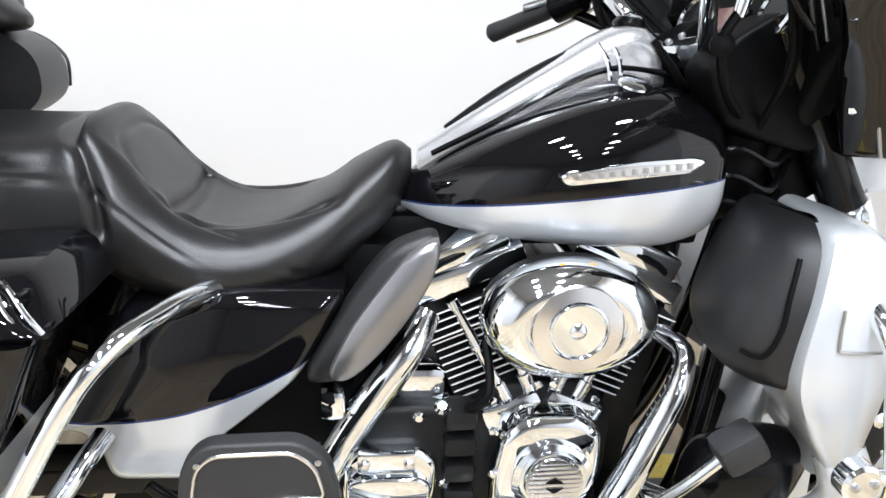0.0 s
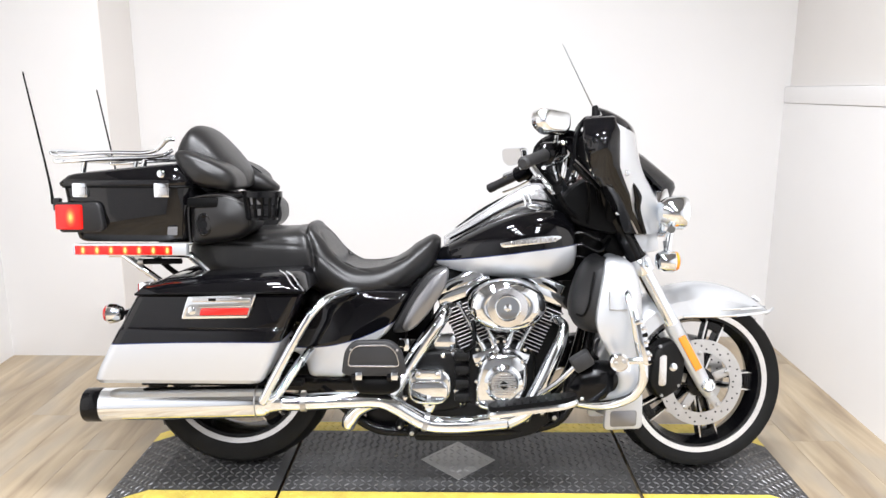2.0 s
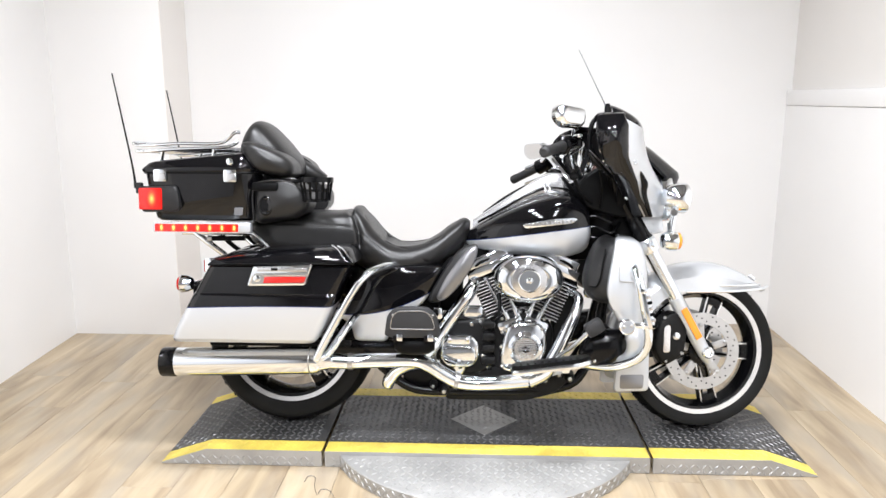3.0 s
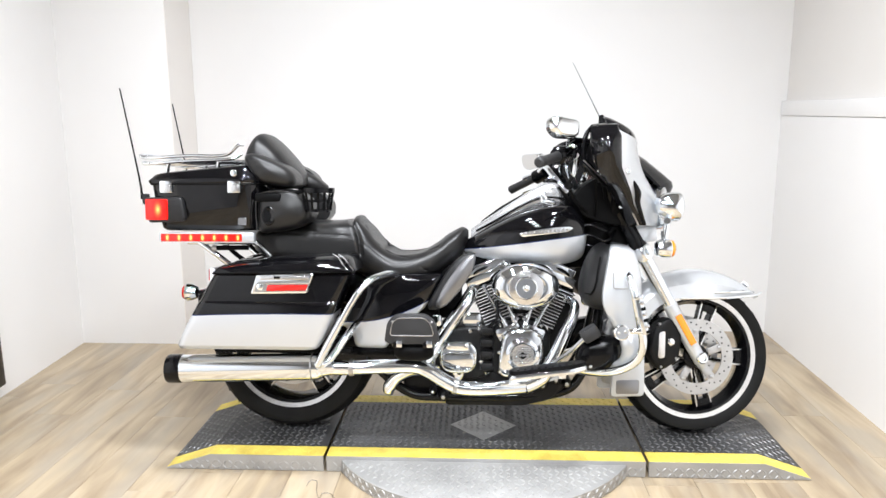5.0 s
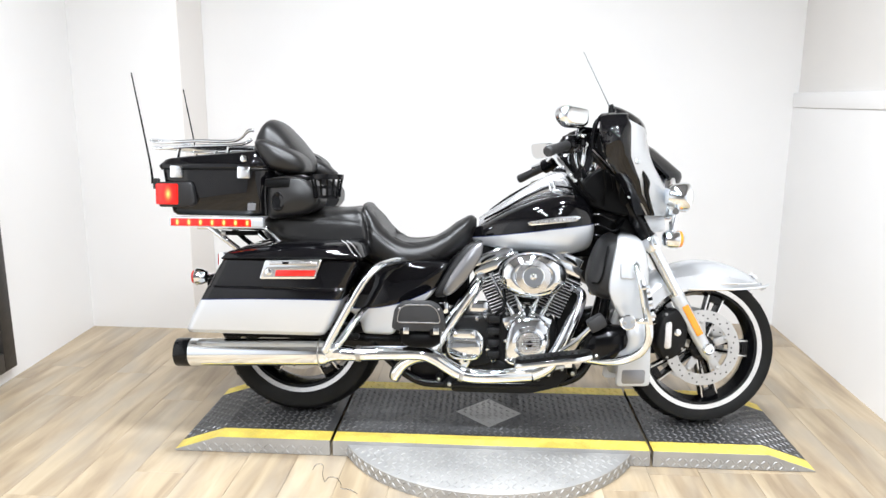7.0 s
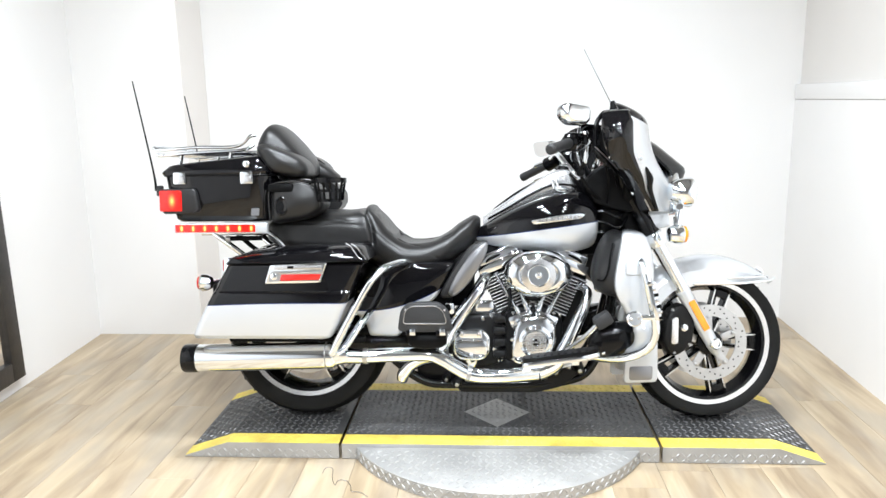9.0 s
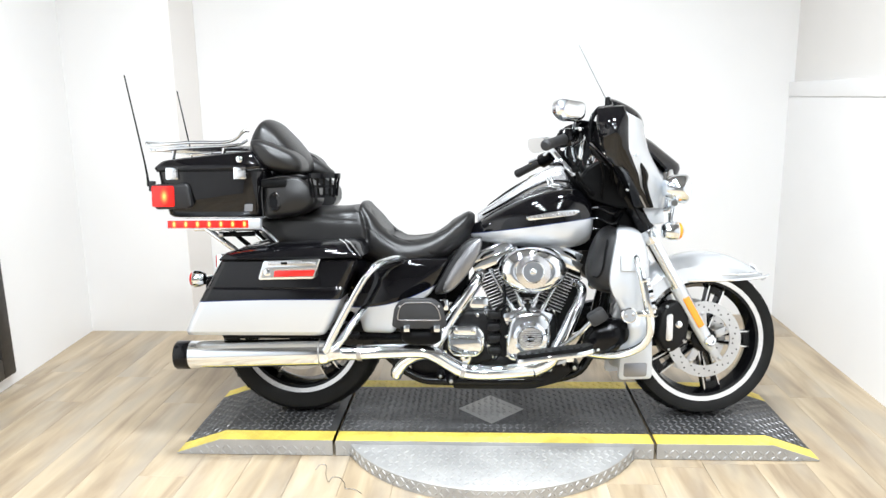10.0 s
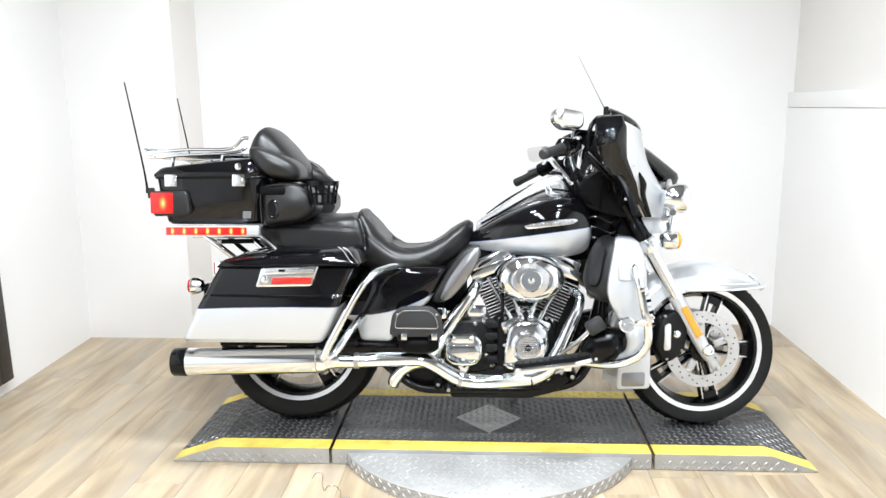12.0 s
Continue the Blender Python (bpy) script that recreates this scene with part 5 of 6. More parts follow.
# air cleaner
ac = V(0.904, -0.165, 0.584)
air = on("air_cleaner", lathe([(0.060, 0.0), (0.080, 0.002), (0.084, 0.012), (0.0835, 0.028), (0.080, 0.044), (0.072, 0.057), (0.060, 0.065), (0.052, 0.068), (0.046, 0.066), (0.0455, 0.062), (0.043, 0.062), (0.0425, 0.066), (0.034, 0.070), (0.0, 0.071)], ac, RIGHTWARD, 64, squash=(1.50, 1.04)), chrome, "oval chrome air cleaner cover")
on("cleaner_disc", lathe([(0.064, 0.058), (0.0645, 0.0655), (0.062, 0.0685), (0.050, 0.0705), (0.0425, 0.0715), (0.041, 0.068)], ac, RIGHTWARD, 64), frosted, "frosted metal ring of the cleaner", air)
face = on("cleaner_medallion", ring_lathe([(0.041, 0.066), (0.0405, 0.0745), (0.0385, 0.0755), (0.0365, 0.0735), (0.0355, 0.066)], ac, RIGHTWARD, 56), chrome, "round chrome medallion rim", air)
on("medallion_cup", lathe([(0.0365, 0.0715), (0.030, 0.0670), (0.020, 0.0645), (0.014, 0.064)], ac, RIGHTWARD, 48), chrome, "", face)
on("medallion_boss", lathe([(0.0135, 0.064), (0.013, 0.071), (0.009, 0.0755), (0.004, 0.077)], ac, RIGHTWARD, 28), chrome, "", face)
on("cleaner_script", box(ac + V(0, -0.034, 0.0825), (0.05, 0.010, 0.003), 0.001), amber_lens, "small orange plate on the rim", air)
on("cleaner_backplate", lathe([(0.078, -0.02), (0.083, -0.018), (0.083, 0.0)], ac, RIGHTWARD, 48, squash=(1.46, 1.0)), engine_black, "", air)
# cam cover
out = rounded([(x + 0.006, z - 0.005) for x, z in ((0.80, 0.245), (0.80, 0.33), (0.815, 0.405), (0.85, 0.432), (0.93, 0.432), (0.965, 0.405), (0.968, 0.32), (0.94, 0.262), (0.90, 0.238))], 0.03, 4)
cam_cover = on("cam_cover", slab(out, -0.14, -0.192, 0.018, 4, 0.004), chrome, "chrome cam cover")
for x, z in ((0.812, 0.262), (0.808, 0.335), (0.822, 0.398), (0.955, 0.40), (0.957, 0.315), (0.93, 0.262), (0.87, 0.246)):
    on("cover_bolt", bolt((x, -0.186, z), RIGHTWARD, 0.007, 0.008), chrome, "", cam_cover)
tc = V(0.895, -0.19, 0.331)
timer = on("timing_cover", lathe([(0.060, 0), (0.062, 0.006), (0.060, 0.014), (0.052, 0.018), (0.0475, 0.014), (0.0455, 0.014), (0.045, 0.022), (0.042, 0.026), (0.0, 0.027)], tc, RIGHTWARD, 48), chrome, "round chrome timing cover")
on("cover_face", lathe([(0.0425, 0.026), (0.0425, 0.0272)], tc, RIGHTWARD, 40), alu, "satin face of the timing cover", timer)
for k in range(9):
    z = -0.032 + 0.008 * k
    w = math.sqrt(0.039 ** 2 - z * z)
    on("cover_rib", box(tc + V(0, -0.0272, z), (2 * w, 0.0014, 0.0070), 0.0006), alu, "", timer)
emblem = bmesh.new()
for sz in (1, -1):
    q = [tc + V(x, -0.0285, 0.004 * sz + z * sz) for x, z in ((-0.014, 0), (0.014, 0), (0.0, 0.009))]
    loft([q, [k + V(0, -0.001, 0) for k in q]], emblem)
on("emblem", emblem, plastic, "", timer)
# gearbox and starter side
on("gearbox", slab(rounded([(0.565, 0.25), (0.57, 0.39), (0.60, 0.425), (0.74, 0.425), (0.775, 0.38), (0.775, 0.235), (0.70, 0.215), (0.60, 0.22)], 0.02, 4), 0.13, -0.145, 0.015, 3), engine_black, "black gearbox case")
clutch = on("clutch_cover", slab(rounded([(0.583, 0.28), (0.587, 0.345), (0.612, 0.37), (0.70, 0.372), (0.728, 0.345), (0.726, 0.28), (0.70, 0.25), (0.61, 0.25)], 0.03, 5), -0.13, -0.175, 0.012, 3), chrome, "chrome gearbox end cover")
on("cover_face", slab(rounded([(0.592, 0.278), (0.592, 0.322), (0.612, 0.332), (0.70, 0.332), (0.716, 0.318), (0.716, 0.278), (0.70, 0.264), (0.612, 0.264)], 0.016, 4), -0.17, -0.192, 0.006, 3), chrome, "", clutch)
on("cover_cap", box((0.652, -0.175, 0.357), (0.085, 0.03, 0.034), 0.006), chrome, "", clutch)
for x in (0.62, 0.684):
    on("cap_bolt", bolt((x, -0.19, 0.357), RIGHTWARD, 0.008, 0.006), alu, "", clutch)
on("drain_cover", lathe([(0.03, 0), (0.027, 0.02), (0.018, 0.035)], (0.655, -0.14, 0.255), (0, -0.2, -1), 20), chrome, "", clutch)
starter = on("starter_motor", lathe([(0.024, 0), (0.034, 0.004), (0.034, 0.05), (0.031, 0.056), (0.022, 0.06), (0.008, 0.062)], (0.705, -0.055, 0.432), RIGHTWARD, 28), chrome, "chrome starter motor end")
on("starter_cap", box((0.705, -0.105, 0.447), (0.074, 0.03, 0.050), 0.012), chrome, "", starter)
on("starter_flange", box((0.705, -0.112, 0.417), (0.088, 0.02, 0.016), 0.005), chrome, "", starter)
for x, z in ((0.59, 0.40), (0.635, 0.415), (0.70, 0.408), (0.765, 0.40), (0.745, 0.36), (0.742, 0.29), (0.765, 0.245), (0.575, 0.265)):
    on("case_bolt", bolt((x, -0.143, z), RIGHTWARD, 0.0095, 0.010), chrome, "chrome case bolt")
for k in range(4):
    on("oil_filter_rib", box((0.762, -0.14, 0.275 + 0.045 * k), (0.05, 0.06, 0.032), 0.012), engine_black, "black ribbed case boss")
on("dipstick", lathe([(0.009, 0), (0.012, 0.006), (0.012, 0.02), (0.006, 0.026)], (0.735, -0.13, 0.405), (0, -0.6, 0.8), 16), chrome, "chrome oil dipstick")
on("horn_cover", body([(0.83, 0.47, 0.50, 0.03), (0.86, 0.46, 0.52, 0.05), (0.92, 0.46, 0.52, 0.05), (0.95, 0.47, 0.50, 0.03)], 2.4, 20, yc=-0.06), engine_black, "black intake cover between cylinders")
on("bracket", box((0.575, -0.17, 0.455), (0.035, 0.05, 0.045), 0.01), chrome, "chrome mounting bracket")
on("oil_hose", tube([(0.77, -0.16, 0.43), (0.80, -0.17, 0.46), (0.80, -0.12, 0.52)], 0.007, 8), plastic, "black oil hose")

for x, z, rr in ((0.97, 0.215, 0.020), (1.02, 0.235, 0.016), (1.06, 0.22, 0.018), (0.93, 0.195, 0.014), (0.60, 0.165, 0.018), (0.56, 0.185, 0.014)):
    lug = on("frame_lug", lathe([(rr, 0), (rr * 1.1, 0.01), (rr * 0.9, 0.04), (rr * 0.5, 0.05)], (x, -0.15, z), RIGHTWARD, 16), engine_black, "black frame lug with bolt")
    on("lug_bolt", bolt((x, -0.20, z), RIGHTWARD, rr * 0.42, 0.006), steel, "", lug)
on("brake_link", tube([(0.98, -0.20, 0.235), (1.04, -0.21, 0.255), (1.09, -0.22, 0.30)], 0.007, 8), steel, "steel brake linkage rod")
on("lower_plate", slab(rounded([(0.60, 0.125), (0.62, 0.185), (0.95, 0.19), (1.05, 0.245), (1.09, 0.225), (1.0, 0.15), (0.9, 0.125)], 0.02, 3), 0.14, -0.16, 0.01, 2), engine_black, "black lower frame plate")

# boards and pedals
def board(inset, z0, z1):
    out = rounded([(0.835 + inset, -0.300 - inset), (0.835 + inset, -0.375 + inset), (1.07, -0.375 + inset), (1.118 - inset, -0.345), (1.105 - inset, -0.300 - inset)], 0.03, 4)
    rings = [[V(cx + (p[0] - cx) * k, cy + (p[1] - cy) * k, 0.288 + 0.13 * (p[0] - 0.835) + z) for p in out] for cx, cy in ((0.975, -0.337),) for z, k in ((z0, 0.985), (z0 + 0.002, 1.0), (z1 - 0.004, 1.0), (z1, 0.97))]
    return loft(rings)


fb = on("rider_floorboard", board(0.0, -0.016, 0.002), chrome, "chrome-edged rider footboard")
on("board_pad", board(0.004, 0.001, 0.016), plastic, "black rubber pad", fb)
for k in range(9):
    on("pad_rib", box((0.87 + 0.024 * k, -0.337, 0.288 + 0.13 * (0.035 + 0.024 * k) + 0.0165), (0.010, 0.056, 0.003), 0.001, rot=Euler((0, radians(-7.4), 0))), plastic, "", fb)
for x in (0.90, 1.04):
    on("board_arm", box((x, -0.18, 0.262), (0.03, 0.10, 0.03), 0.008), chrome, "", fb)
pb = on("passenger_footboard", slab(rounded([(0.398, 0.405), (0.408, 0.475), (0.435, 0.503), (0.545, 0.505), (0.578, 0.478), (0.595, 0.405), (0.57, 0.398), (0.42, 0.397)], 0.018, 4), -0.335, -0.36, 0.006, 3), pad_rubber, "folded black passenger footboard")
edge_in = rounded([(0.418, 0.428), (0.426, 0.472), (0.445, 0.490), (0.538, 0.492), (0.562, 0.472), (0.574, 0.428)], 0.014, 4)
on("board_inlay", tube([V(p[0], -0.361, p[1]) for p in edge_in], 0.0026, 6, 1, closed=True), alu, "silver outline on the board", pb)
for x in (0.445, 0.552):
    on("board_hinge", box((x, -0.352, 0.394), (0.034, 0.03, 0.022), 0.005), gloss_plastic, "", pb)
for x in (0.428, 0.566):
    on("board_screw", bolt((x, -0.3615, 0.478), RIGHTWARD, 0.004, 0.002), steel, "", pb)
for x in (0.452, 0.558):
    on("hinge_clip", box((x, -0.364, 0.400), (0.020, 0.012, 0.024), 0.003), chrome, "chrome hinge clip", pb)
on("board_support", body([(0.43, 0.345, 0.385, 0.03), (0.46, 0.33, 0.395, 0.045), (0.54, 0.33, 0.395, 0.045), (0.57, 0.345, 0.385, 0.03)], 2.6, 20, yc=-0.30), plastic, "black footboard support", pb)
pedal = on("brake_pedal", tube([(1.00, -0.27, 0.315), (1.06, -0.275, 0.36), (1.12, -0.28, 0.42)], [0.008, 0.009, 0.009], 10), chrome, "chrome brake pedal arm")
on("pedal_pad", box((1.130, -0.280, 0.428), (0.066, 0.055, 0.05), 0.014, rot=Euler((0, radians(-32), 0))), pad_rubber, "black rubber brake pedal pad", pedal)

# engine guard and lower fairings
for s in (-1, 1):
    on("engine_guard", tube([(1.225, s * 0.05, 0.69), (1.255, s * 0.20, 0.675), (1.250, s * 0.33, 0.645), (1.262, s * 0.366, 0.60), (1.276, s * 0.368, 0.53), (1.296, s * 0.368, 0.43), (1.293, s * 0.355, 0.37), (1.258, s * 0.33, 0.322), (1.18, s * 0.27, 0.284), (1.06, s * 0.15, 0.268)], 0.0150, 14, 6), chrome, "chrome engine guard tube")
    # silver shell: rear edge, outer swell and front edge at each height
    rows = []
    for z, xe, ye, xo, xf in ((0.385, 1.236, 0.285, 1.262, 1.292), (0.413, 1.232, 0.318, 1.262, 1.298), (0.467, 1.198, 0.328, 1.245, 1.302), (0.531, 1.166, 0.334, 1.235, 1.308), (0.582, 1.161, 0.334, 1.232, 1.310), (0.66, 1.174, 0.326, 1.235, 1.306), (0.715, 1.186, 0.312, 1.236, 1.292), (0.738, 1.192, 0.298, 1.230, 1.272), (0.746, 1.202, 0.27, 1.228, 1.255)):
        ring = [(xe + 0.03, 0.12), (xe + 0.012, 0.22), (xe + 0.002, ye - 0.012), (xe + 0.004, ye), (xe + 0.02, ye + 0.008), (xo, ye + 0.010), (xf - 0.022, ye - 0.004), (xf - 0.006, ye - 0.03), (xf, ye - 0.08), (xf - 0.01, 0.12)]
        rows.append([V(x, s * y, z) for x, y in ring])
    cols = [curve_points([row[i] for row in rows], 5) for i in range(len(rows[0]))]
    low = on("lower_fairing", loft([[c[j] for c in cols] for j in range(len(cols[0]))]), paint_silver, "silver lower fairing", angle=50)
    box_rows = []
    for z, x0, x1, y in ((0.507, 1.150, 1.186, 0.255), (0.520, 1.126, 1.186, 0.292), (0.548, 1.104, 1.180, 0.306), (0.590, 1.098, 1.176, 0.310), (0.65, 1.110, 1.180, 0.306), (0.705, 1.132, 1.192, 0.292), (0.734, 1.154, 1.200, 0.268), (0.744, 1.172, 1.200, 0.24)):
        box_rows.append([V(xx, s * yy, z) for xx, yy in ((x1, 0.10), (x0 + 0.02, 0.10), (x0 + 0.004, 0.15), (x0, y - 0.085), (x0 + 0.006, y - 0.055), (x0 + 0.022, y - 0.022), (x0 + 0.045, y - 0.004), (x1, y + 0.006))])
    cols = [curve_points([row[i] for row in box_rows], 4) for i in range(8)]
    gb = on("glove_box", loft([[c[j] for c in cols] for j in range(len(cols[0]))]), grey_plastic, "dark grey storage box in the lower fairing", angle=50)
    on("box_lid", tube([(1.160, s * 0.293, 0.705), (1.150, s * 0.303, 0.66), (1.142, s * 0.309, 0.61), (1.128, s * 0.302, 0.575), (1.112, s * 0.275, 0.572)], 0.0035, 8), plastic, "", gb)
    on("fairing_foot", tube([(1.262, s * 0.30, 0.43), (1.268, s * 0.315, 0.40), (1.268, s * 0.31, 0.365), (1.252, s * 0.285, 0.325), (1.22, s * 0.25, 0.305)], [0.036, 0.036, 0.032, 0.024, 0.012], 16, 5, flat=0.8), paint_silver, "silver foot of the lower fairing", low)
    on("vent_groove", tube([(1.198, s * 0.342, 0.655), (1.199, s * 0.344, 0.610), (1.206, s * 0.345, 0.600), (1.262, s * 0.344, 0.599)], 0.0022, 8), steel, "", low)
    pg = on("highway_peg", box((1.283, s * 0.412, 0.512), (0.024, 0.022, 0.125), 0.006, rot=Euler((radians(s * 2), radians(-12), 0))), chrome, "chrome folded highway peg with rubber strips")
    for k in range(6):
        on("peg_rubber", box((1.303 - 0.0045 * k, s * 0.414, 0.462 + 0.0195 * k), (0.016, 0.024, 0.011), 0.003, rot=Euler((0, radians(-12), 0))), alu if k % 2 else plastic, "", pg)
    on("peg_end", box((1.268, s * 0.412, 0.578), (0.030, 0.026, 0.014), 0.005, rot=Euler((0, radians(-12), 0))), chrome, "", pg)
    clamp = on("peg_clamp", lathe([(0.022, 0), (0.027, 0.004), (0.027, 0.026), (0.022, 0.03)], (1.217, s * 0.385, 0.456), (0, s, 0), 20), chrome, "", pg)
    for dx, dz in ((-0.012, 0.0), (0.012, 0.004)):
        on("clamp_bolt", bolt((1.217 + dx, s * 0.415, 0.456 + dz), (0, s, 0), 0.006, 0.004), steel, "", pg)
    on("peg_link", tube([(1.225, s * 0.398, 0.458), (1.26, s * 0.402, 0.460), (1.298, s * 0.408, 0.462)], [0.013, 0.010, 0.014], 12, 4), chrome, "", pg)
on("regulator", box((1.21, 0, 0.33), (0.04, 0.12, 0.11), 0.01), plastic, "black regulator between the frame tubes")
for s in (-1, 1):
    shield = on("leg_shield", body([(1.085, 0.300, 0.325, 0.02), (1.11, 0.285, 0.385, 0.045), (1.16, 0.280, 0.405, 0.055), (1.22, 0.300, 0.410, 0.055), (1.26, 0.345, 0.405, 0.03)], 3.0, 24, yc=s * 0.215), gloss_plastic, "glossy black leg shield")
    on("shield_bolt", bolt((1.135, s * 0.268, 0.305), (0, s, 0), 0.006, 0.004), chrome, "", shield)

# luggage trunk
def trunk_ring(z, x0, x1, hw, r):
    out = rounded([(x0, -hw), (x1 - 0.05, -hw), (x1, -hw + 0.05), (x1, hw - 0.05), (x1 - 0.05, hw), (x0, hw)], r, 4)
    return [V(p[0], p[1], z) for p in out]
trunk = on("trunk", loft([trunk_ring(z, x0, x1, hw, 0.05) for z, x0, x1, hw in ((0.790, -0.435, -0.085, 0.245), (0.80, -0.445, -0.075, 0.255), (0.88, -0.462, -0.068, 0.27), (0.958, -0.472, -0.058, 0.277))]), paint_black, "glossy black luggage trunk")
lid_rings = []
for t, dz, grow in ((0, 0.0, 0.003), (0.0, 0.009, 0.006), (0.25, 0.014, 0.003), (0.9, 0.030, -0.012), (1.0, 0.034, -0.022), (1.0, 0.039, -0.06), (1.0, 0.041, -0.12)):
    lid_rings.append([V(q.x, q.y, 0.962 + dz + max(0, (q.x + 0.472) / 0.414) * (0.004 + 0.036 * t)) for q in trunk_ring(0, -0.472 - grow, -0.058 + grow * 0.8, 0.277 + grow, 0.03)])
on("trunk_lid", loft(lid_rings), paint_black, "black trunk lid", trunk)
on("lid_seal", tube([V(q.x, q.y, 0.960) for q in trunk_ring(0, -0.475, -0.056, 0.279, 0.05)], 0.004, 6, 1, closed=True), plastic, "", trunk)
for s in (-1, 1):
    for x in (-0.405, -0.155):
        latch = on("latch", box((x, s * 0.279, 0.950), (0.047, 0.010, 0.044), 0.005), chrome, "chrome trunk latch", trunk)
        on("latch_step", box((x + 0.004, s * 0.2845, 0.946), (0.034, 0.006, 0.028), 0.003), alu, "", trunk)
    badge = on("trunk_badge", slab(rounded([(-0.148, 0.812), (-0.118, 0.812), (-0.116, 0.838), (-0.146, 0.838)], 0.003, 2), s * 0.262, s * 0.2665, 0.001, 1), smoky_silver, "small grey plate low on the trunk", trunk)
    on("trunk_lock", lathe([(0.012, 0), (0.012, 0.006), (0.006, 0.008)], (-0.155, s * 0.276, 1.0), (0, s, 0), 18), chrome, "", trunk)
    out = rounded([(-0.484, 0.912), (-0.352, 0.914), (-0.342, 0.90), (-0.334, 0.832), (-0.356, 0.822), (-0.472, 0.82)], 0.012, 3)
    pod = on("tail_light_pod", slab(out, s * 0.235, s * 0.288, 0.01, 3), grey_plastic, "dark grey wrap-around tail light housing", trunk)
    lens = on("tail_light", box((-0.438, s * 0.262, 0.868), (0.085, 0.062, 0.078), 0.008), lit_tail, "lit red wrap-around tail light", trunk)
    strip = on("led_strip", box((-0.262, s * 0.262, 0.768), (0.352, 0.03, 0.036), 0.006), paint_silver, "silver housing of the lit red side strip", trunk)
    glow = on("strip_lens", box((-0.280, s * 0.276, 0.766), (0.300, 0.008, 0.028), 0.003), lit_strip, "lit red strip lens", strip)
    for k in range(7):
        on("led", box((-0.405 + 0.0435 * k, s * 0.2806, 0.766), (0.004, 0.0015, 0.012), 0.0005), lit_led, "", strip)
    # arm rests with speakers, drink holder
    arm = on("speaker_pod", slab(rounded([(-0.085, 0.775), (-0.082, 0.925), (-0.02, 0.945), (0.06, 0.94), (0.115, 0.90), (0.118, 0.835), (0.07, 0.80), (0.02, 0.79)], 0.04, 5), s * 0.12, s * 0.265, 0.04, 5, 0.01), vinyl, "black padded passenger speaker pod")
    on("speaker_grille", lathe([(0.035, 0), (0.036, 0.004), (0.030, 0.006), (0.026, 0.003), (0.015, 0.003), (0.013, 0.006), (0.0, 0.007)], (-0.033, s * 0.266, 0.845), (0, s, 0), 28, squash=(0.72, 1)), gloss_plastic, "", arm)
    on("pod_piping", tube([(-0.078, s * 0.262, 0.79), (-0.076, s * 0.266, 0.91), (-0.02, s * 0.268, 0.934), (0.055, s * 0.268, 0.928), (0.104, s * 0.262, 0.892), (0.108, s * 0.258, 0.842)], 0.0028, 8), vinyl, "", arm)
    on("pod_flap", box((-0.035, s * 0.262, 0.912), (0.095, 0.024, 0.032), 0.010), plastic, "black map pocket flap", arm)
    cage = bmesh.new()
    cc = V(0.146, s * 0.258, 0.905)
    for z, r in ((0.937, 0.057), (0.900, 0.050), (0.865, 0.046)):
        lathe_ring = ring_lathe([(r - 0.004, -0.005), (r, -0.005), (r, 0.005), (r - 0.004, 0.005)], (cc.x, cc.y, z), (0, 0, 1), 28)
        join(cage, lathe_ring)
    ring_lathe([(0.050, -0.009), (0.061, -0.009), (0.061, 0.009), (0.050, 0.009)], (cc.x, cc.y, 0.938), (0, 0, 1), 28, cage)
    if s < 0:
        holder = on("drink_holder", cage, gloss_plastic, "slatted black drink holder")
        for k in range(14):
            a = 2 * math.pi * k / 14
            slat = [cc + V(math.cos(a) * rr, math.sin(a) * rr, dz) for rr, dz in ((0.057, 0.032), (0.050, -0.005), (0.046, -0.04))]
            on("slat", tube(slat, 0.0042, 6, 3), gloss_plastic, "", holder)
        on("holder_arm", tube([(0.05, s * 0.25, 0.925), (0.09, s * 0.25, 0.935), (0.105, s * 0.252, 0.935)], 0.007, 8), plastic, "", holder)
    on("trunk_strut", tube([(-0.315, s * 0.20, 0.745), (-0.255, s * 0.20, 0.70), (-0.20, s * 0.19, 0.655)], 0.011, 10), chrome, "chrome trunk support strut")
    on("trunk_strut", tube([(-0.25, s * 0.12, 0.735), (-0.20, s * 0.12, 0.69), (-0.15, s * 0.12, 0.655)], 0.009, 10), plastic, "black support strut")
    on("trunk_rail", tube([(-0.36, s * 0.20, 0.745), (-0.13, s * 0.20, 0.745), (-0.09, s * 0.20, 0.735), (-0.045, s * 0.19, 0.685)], 0.010, 10), chrome, "chrome support rail")
    mast = on("whip_antenna", tube([(-0.515, s * 0.235, 0.905), (-0.525, s * 0.235, 0.99), (-0.588, s * 0.235, 1.31)], [0.006, 0.0035, 0.0025], 8, 4), plastic, "black whip antenna")
    on("antenna_mount", box((-0.500, s * 0.235, 0.905), (0.022, 0.022, 0.04), 0.006), grey_plastic, "", mast)
shock = on("trunk_shock", cyl((-0.25, -0.215, 0.724), (-0.125, -0.215, 0.726), 0.009, 14), plastic, "black latch rod under the trunk")
on("rod_end", cyl((-0.262, -0.215, 0.724), (-0.245, -0.215, 0.724), 0.011, 14), steel, "", shock)
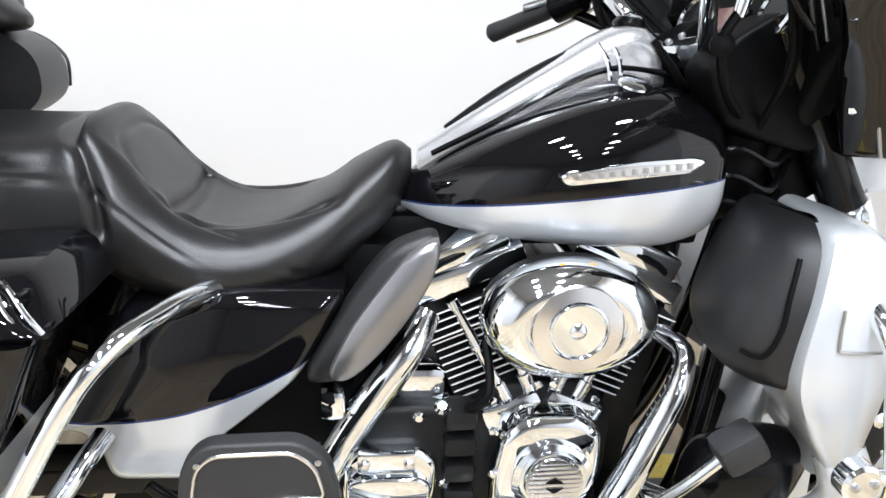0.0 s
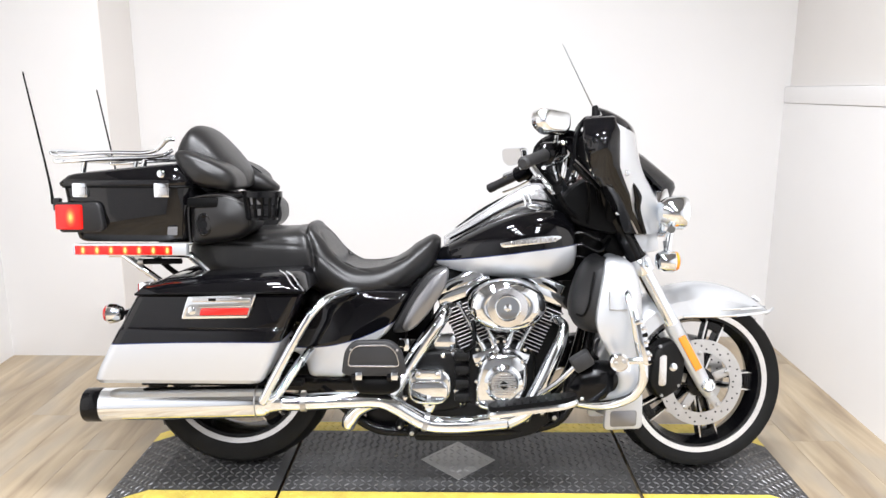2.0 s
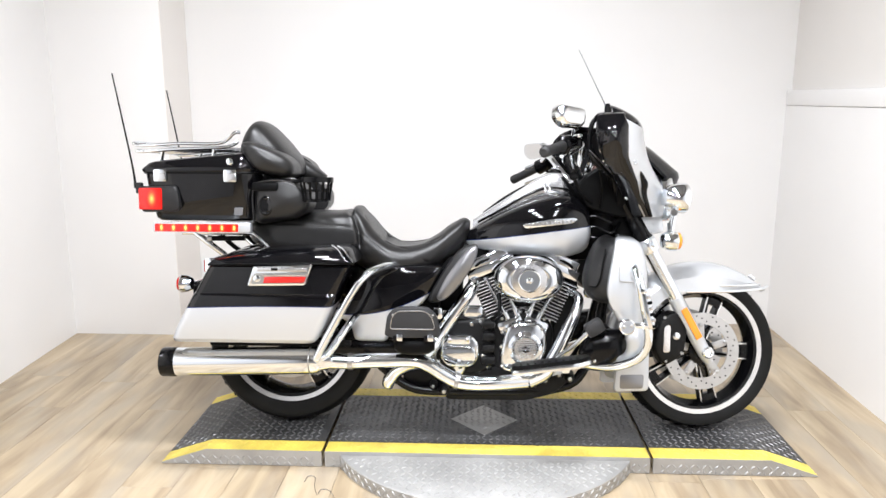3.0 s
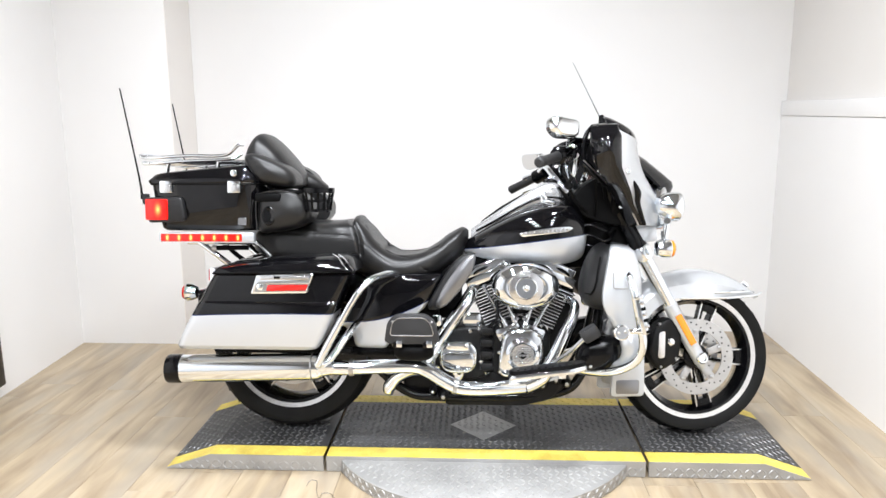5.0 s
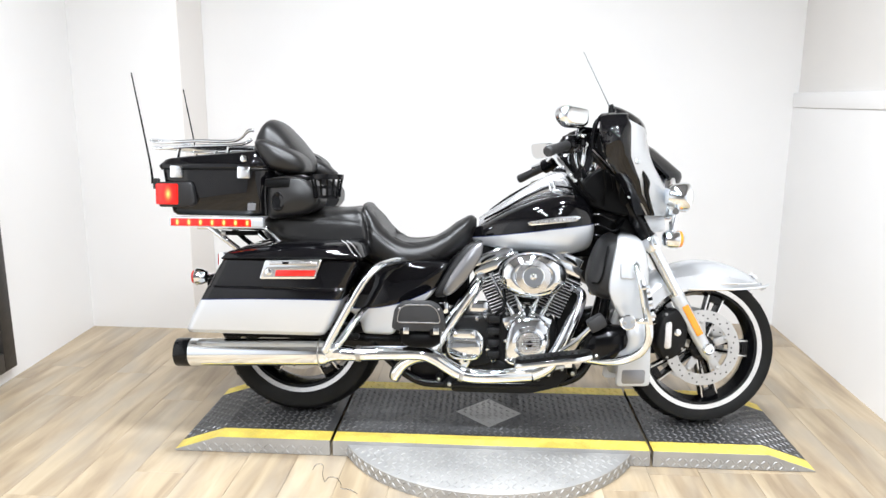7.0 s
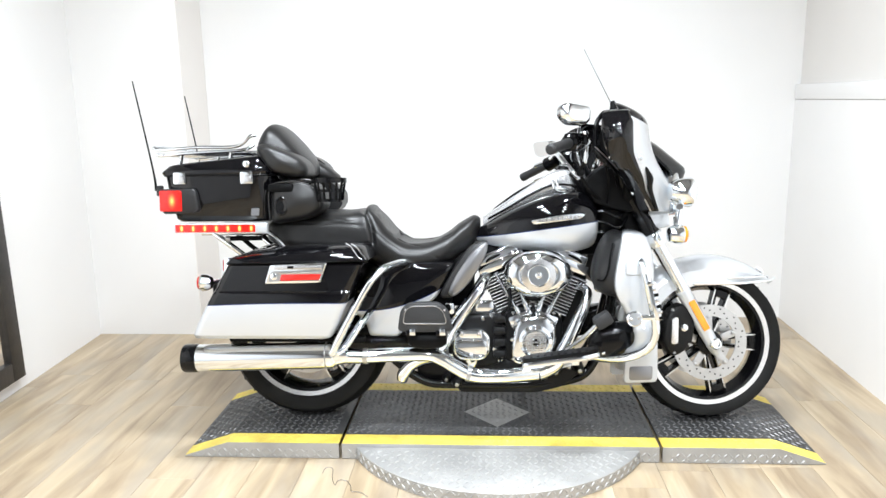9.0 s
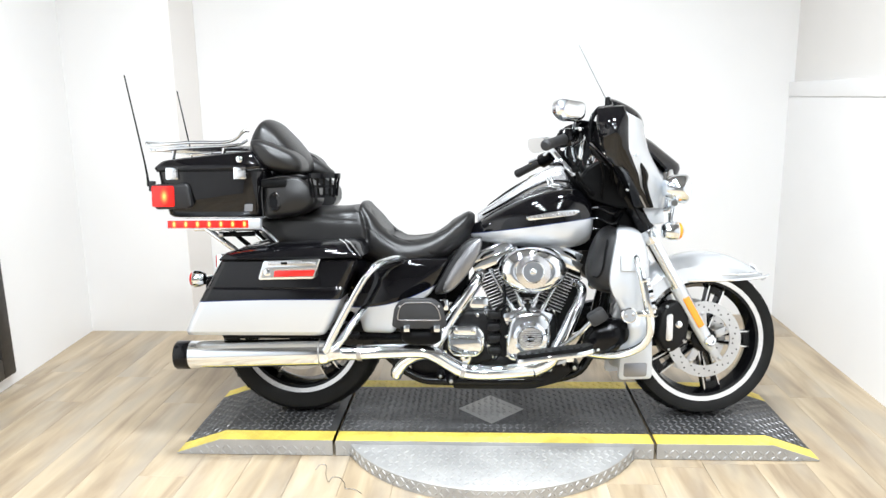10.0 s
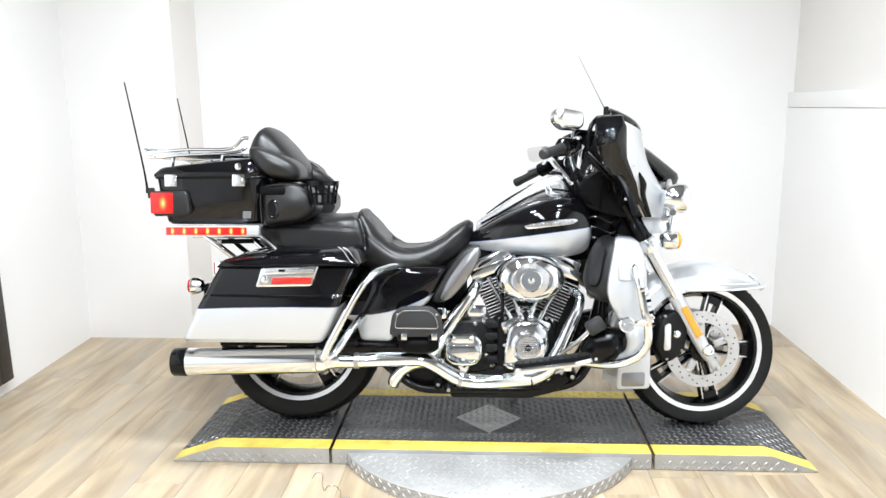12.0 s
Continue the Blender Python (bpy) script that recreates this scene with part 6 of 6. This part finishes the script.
# back rest wrapping the passenger
rest = on("backrest", body([(-0.168, 1.00, 1.03, 0.11), (-0.152, 0.975, 1.105, 0.16), (-0.122, 0.955, 1.158, 0.178), (-0.085, 0.945, 1.152, 0.178), (-0.035, 0.945, 1.104, 0.17), (0.01, 0.95, 1.05, 0.14), (0.035, 0.96, 1.015, 0.07)], 2.6, 36, 5), vinyl, "black padded passenger backrest")
for s in (-1, 1):
    out = curve_points([V(x, z, 0) for x, z in ((-0.130, 1.062), (-0.112, 1.012), (-0.07, 0.968), (-0.005, 0.950), (0.042, 0.950), (0.060, 0.968), (0.052, 1.0), (0.015, 1.030), (-0.05, 1.058), (-0.10, 1.073))], 5, True)
    on("arm_pad", slab([(q.x, q.y) for q in out], s * 0.12, s * 0.272, 0.05, 6, 0.008), vinyl, "side wing of the backrest", rest)
on("arm_pad", body([(-0.10, 0.96, 1.06, 0.05), (0.0, 0.94, 1.03, 0.07), (0.055, 0.935, 1.0, 0.06), (0.09, 0.937, 0.972, 0.04), (0.105, 0.945, 0.96, 0.012)], 2.4, 28, 5, yc=0.14), vinyl, "far arm pad", rest)
# luggage rack
def rail(pts, r=0.0065):
    return tube(pts, r, 10, 6)
rack = on("luggage_rack", rail([(-0.16, -0.17, 1.075), (-0.20, -0.19, 1.055), (-0.36, -0.195, 1.047), (-0.505, -0.19, 1.038), (-0.53, -0.15, 1.042), (-0.53, 0.15, 1.042), (-0.505, 0.19, 1.038), (-0.36, 0.195, 1.047), (-0.20, 0.19, 1.055), (-0.16, 0.17, 1.075)]), chrome, "chrome luggage rack")
on("rack_rail", rail([(-0.145, -0.19, 1.108), (-0.165, -0.20, 1.104), (-0.215, -0.205, 1.068), (-0.36, -0.205, 1.066), (-0.505, -0.20, 1.058), (-0.54, -0.16, 1.072), (-0.54, 0.16, 1.072), (-0.505, 0.20, 1.058), (-0.36, 0.205, 1.066), (-0.215, 0.205, 1.068), (-0.165, 0.20, 1.104), (-0.145, 0.19, 1.108)]), chrome, "", rack)
for y in (-0.09, -0.03, 0.03, 0.09):
    on("rack_slat", rail([(-0.20, y, 1.05), (-0.36, y, 1.05), (-0.53, y, 1.043)], 0.005), chrome, "", rack)
for x, y in ((-0.24, -0.19), (-0.24, 0.19), (-0.43, -0.19), (-0.43, 0.19)):
    on("rack_foot", tube([(x, y, 1.046), (x - 0.01, y * 0.97, 1.005)], 0.008, 10), chrome, "", rack)

# ---------------------------------------------------------------- floor planks
plank_w, plank_l = 0.182, 1.22
bm = box((0, 0, -0.004), (plank_w - 0.0008, plank_l - 0.0008, 0.008), 0.0006, seg=1)
finish(bm)
plank_mesh = bpy.data.meshes.new("plank")
bm.to_mesh(plank_mesh)
bm.free()
plank_mesh.materials.append(oak)
rng = random.Random(4)
for i in range(23):
    start = REAR - 0.1 - rng.random() * plank_l
    j = 0
    while start + j * plank_l < BACK + 0.05:
        p = new("plank", plank_mesh)
        p.parent = floor
        y0 = start + j * plank_l
        y1 = min(y0 + plank_l, BACK + 0.06)
        p.matrix_basis = pose(-1.50 + i * plank_w, (y0 + y1) / 2, 0) @ Matrix.Diagonal((1, (y1 - y0) / plank_l, 1, 1))
        j += 1
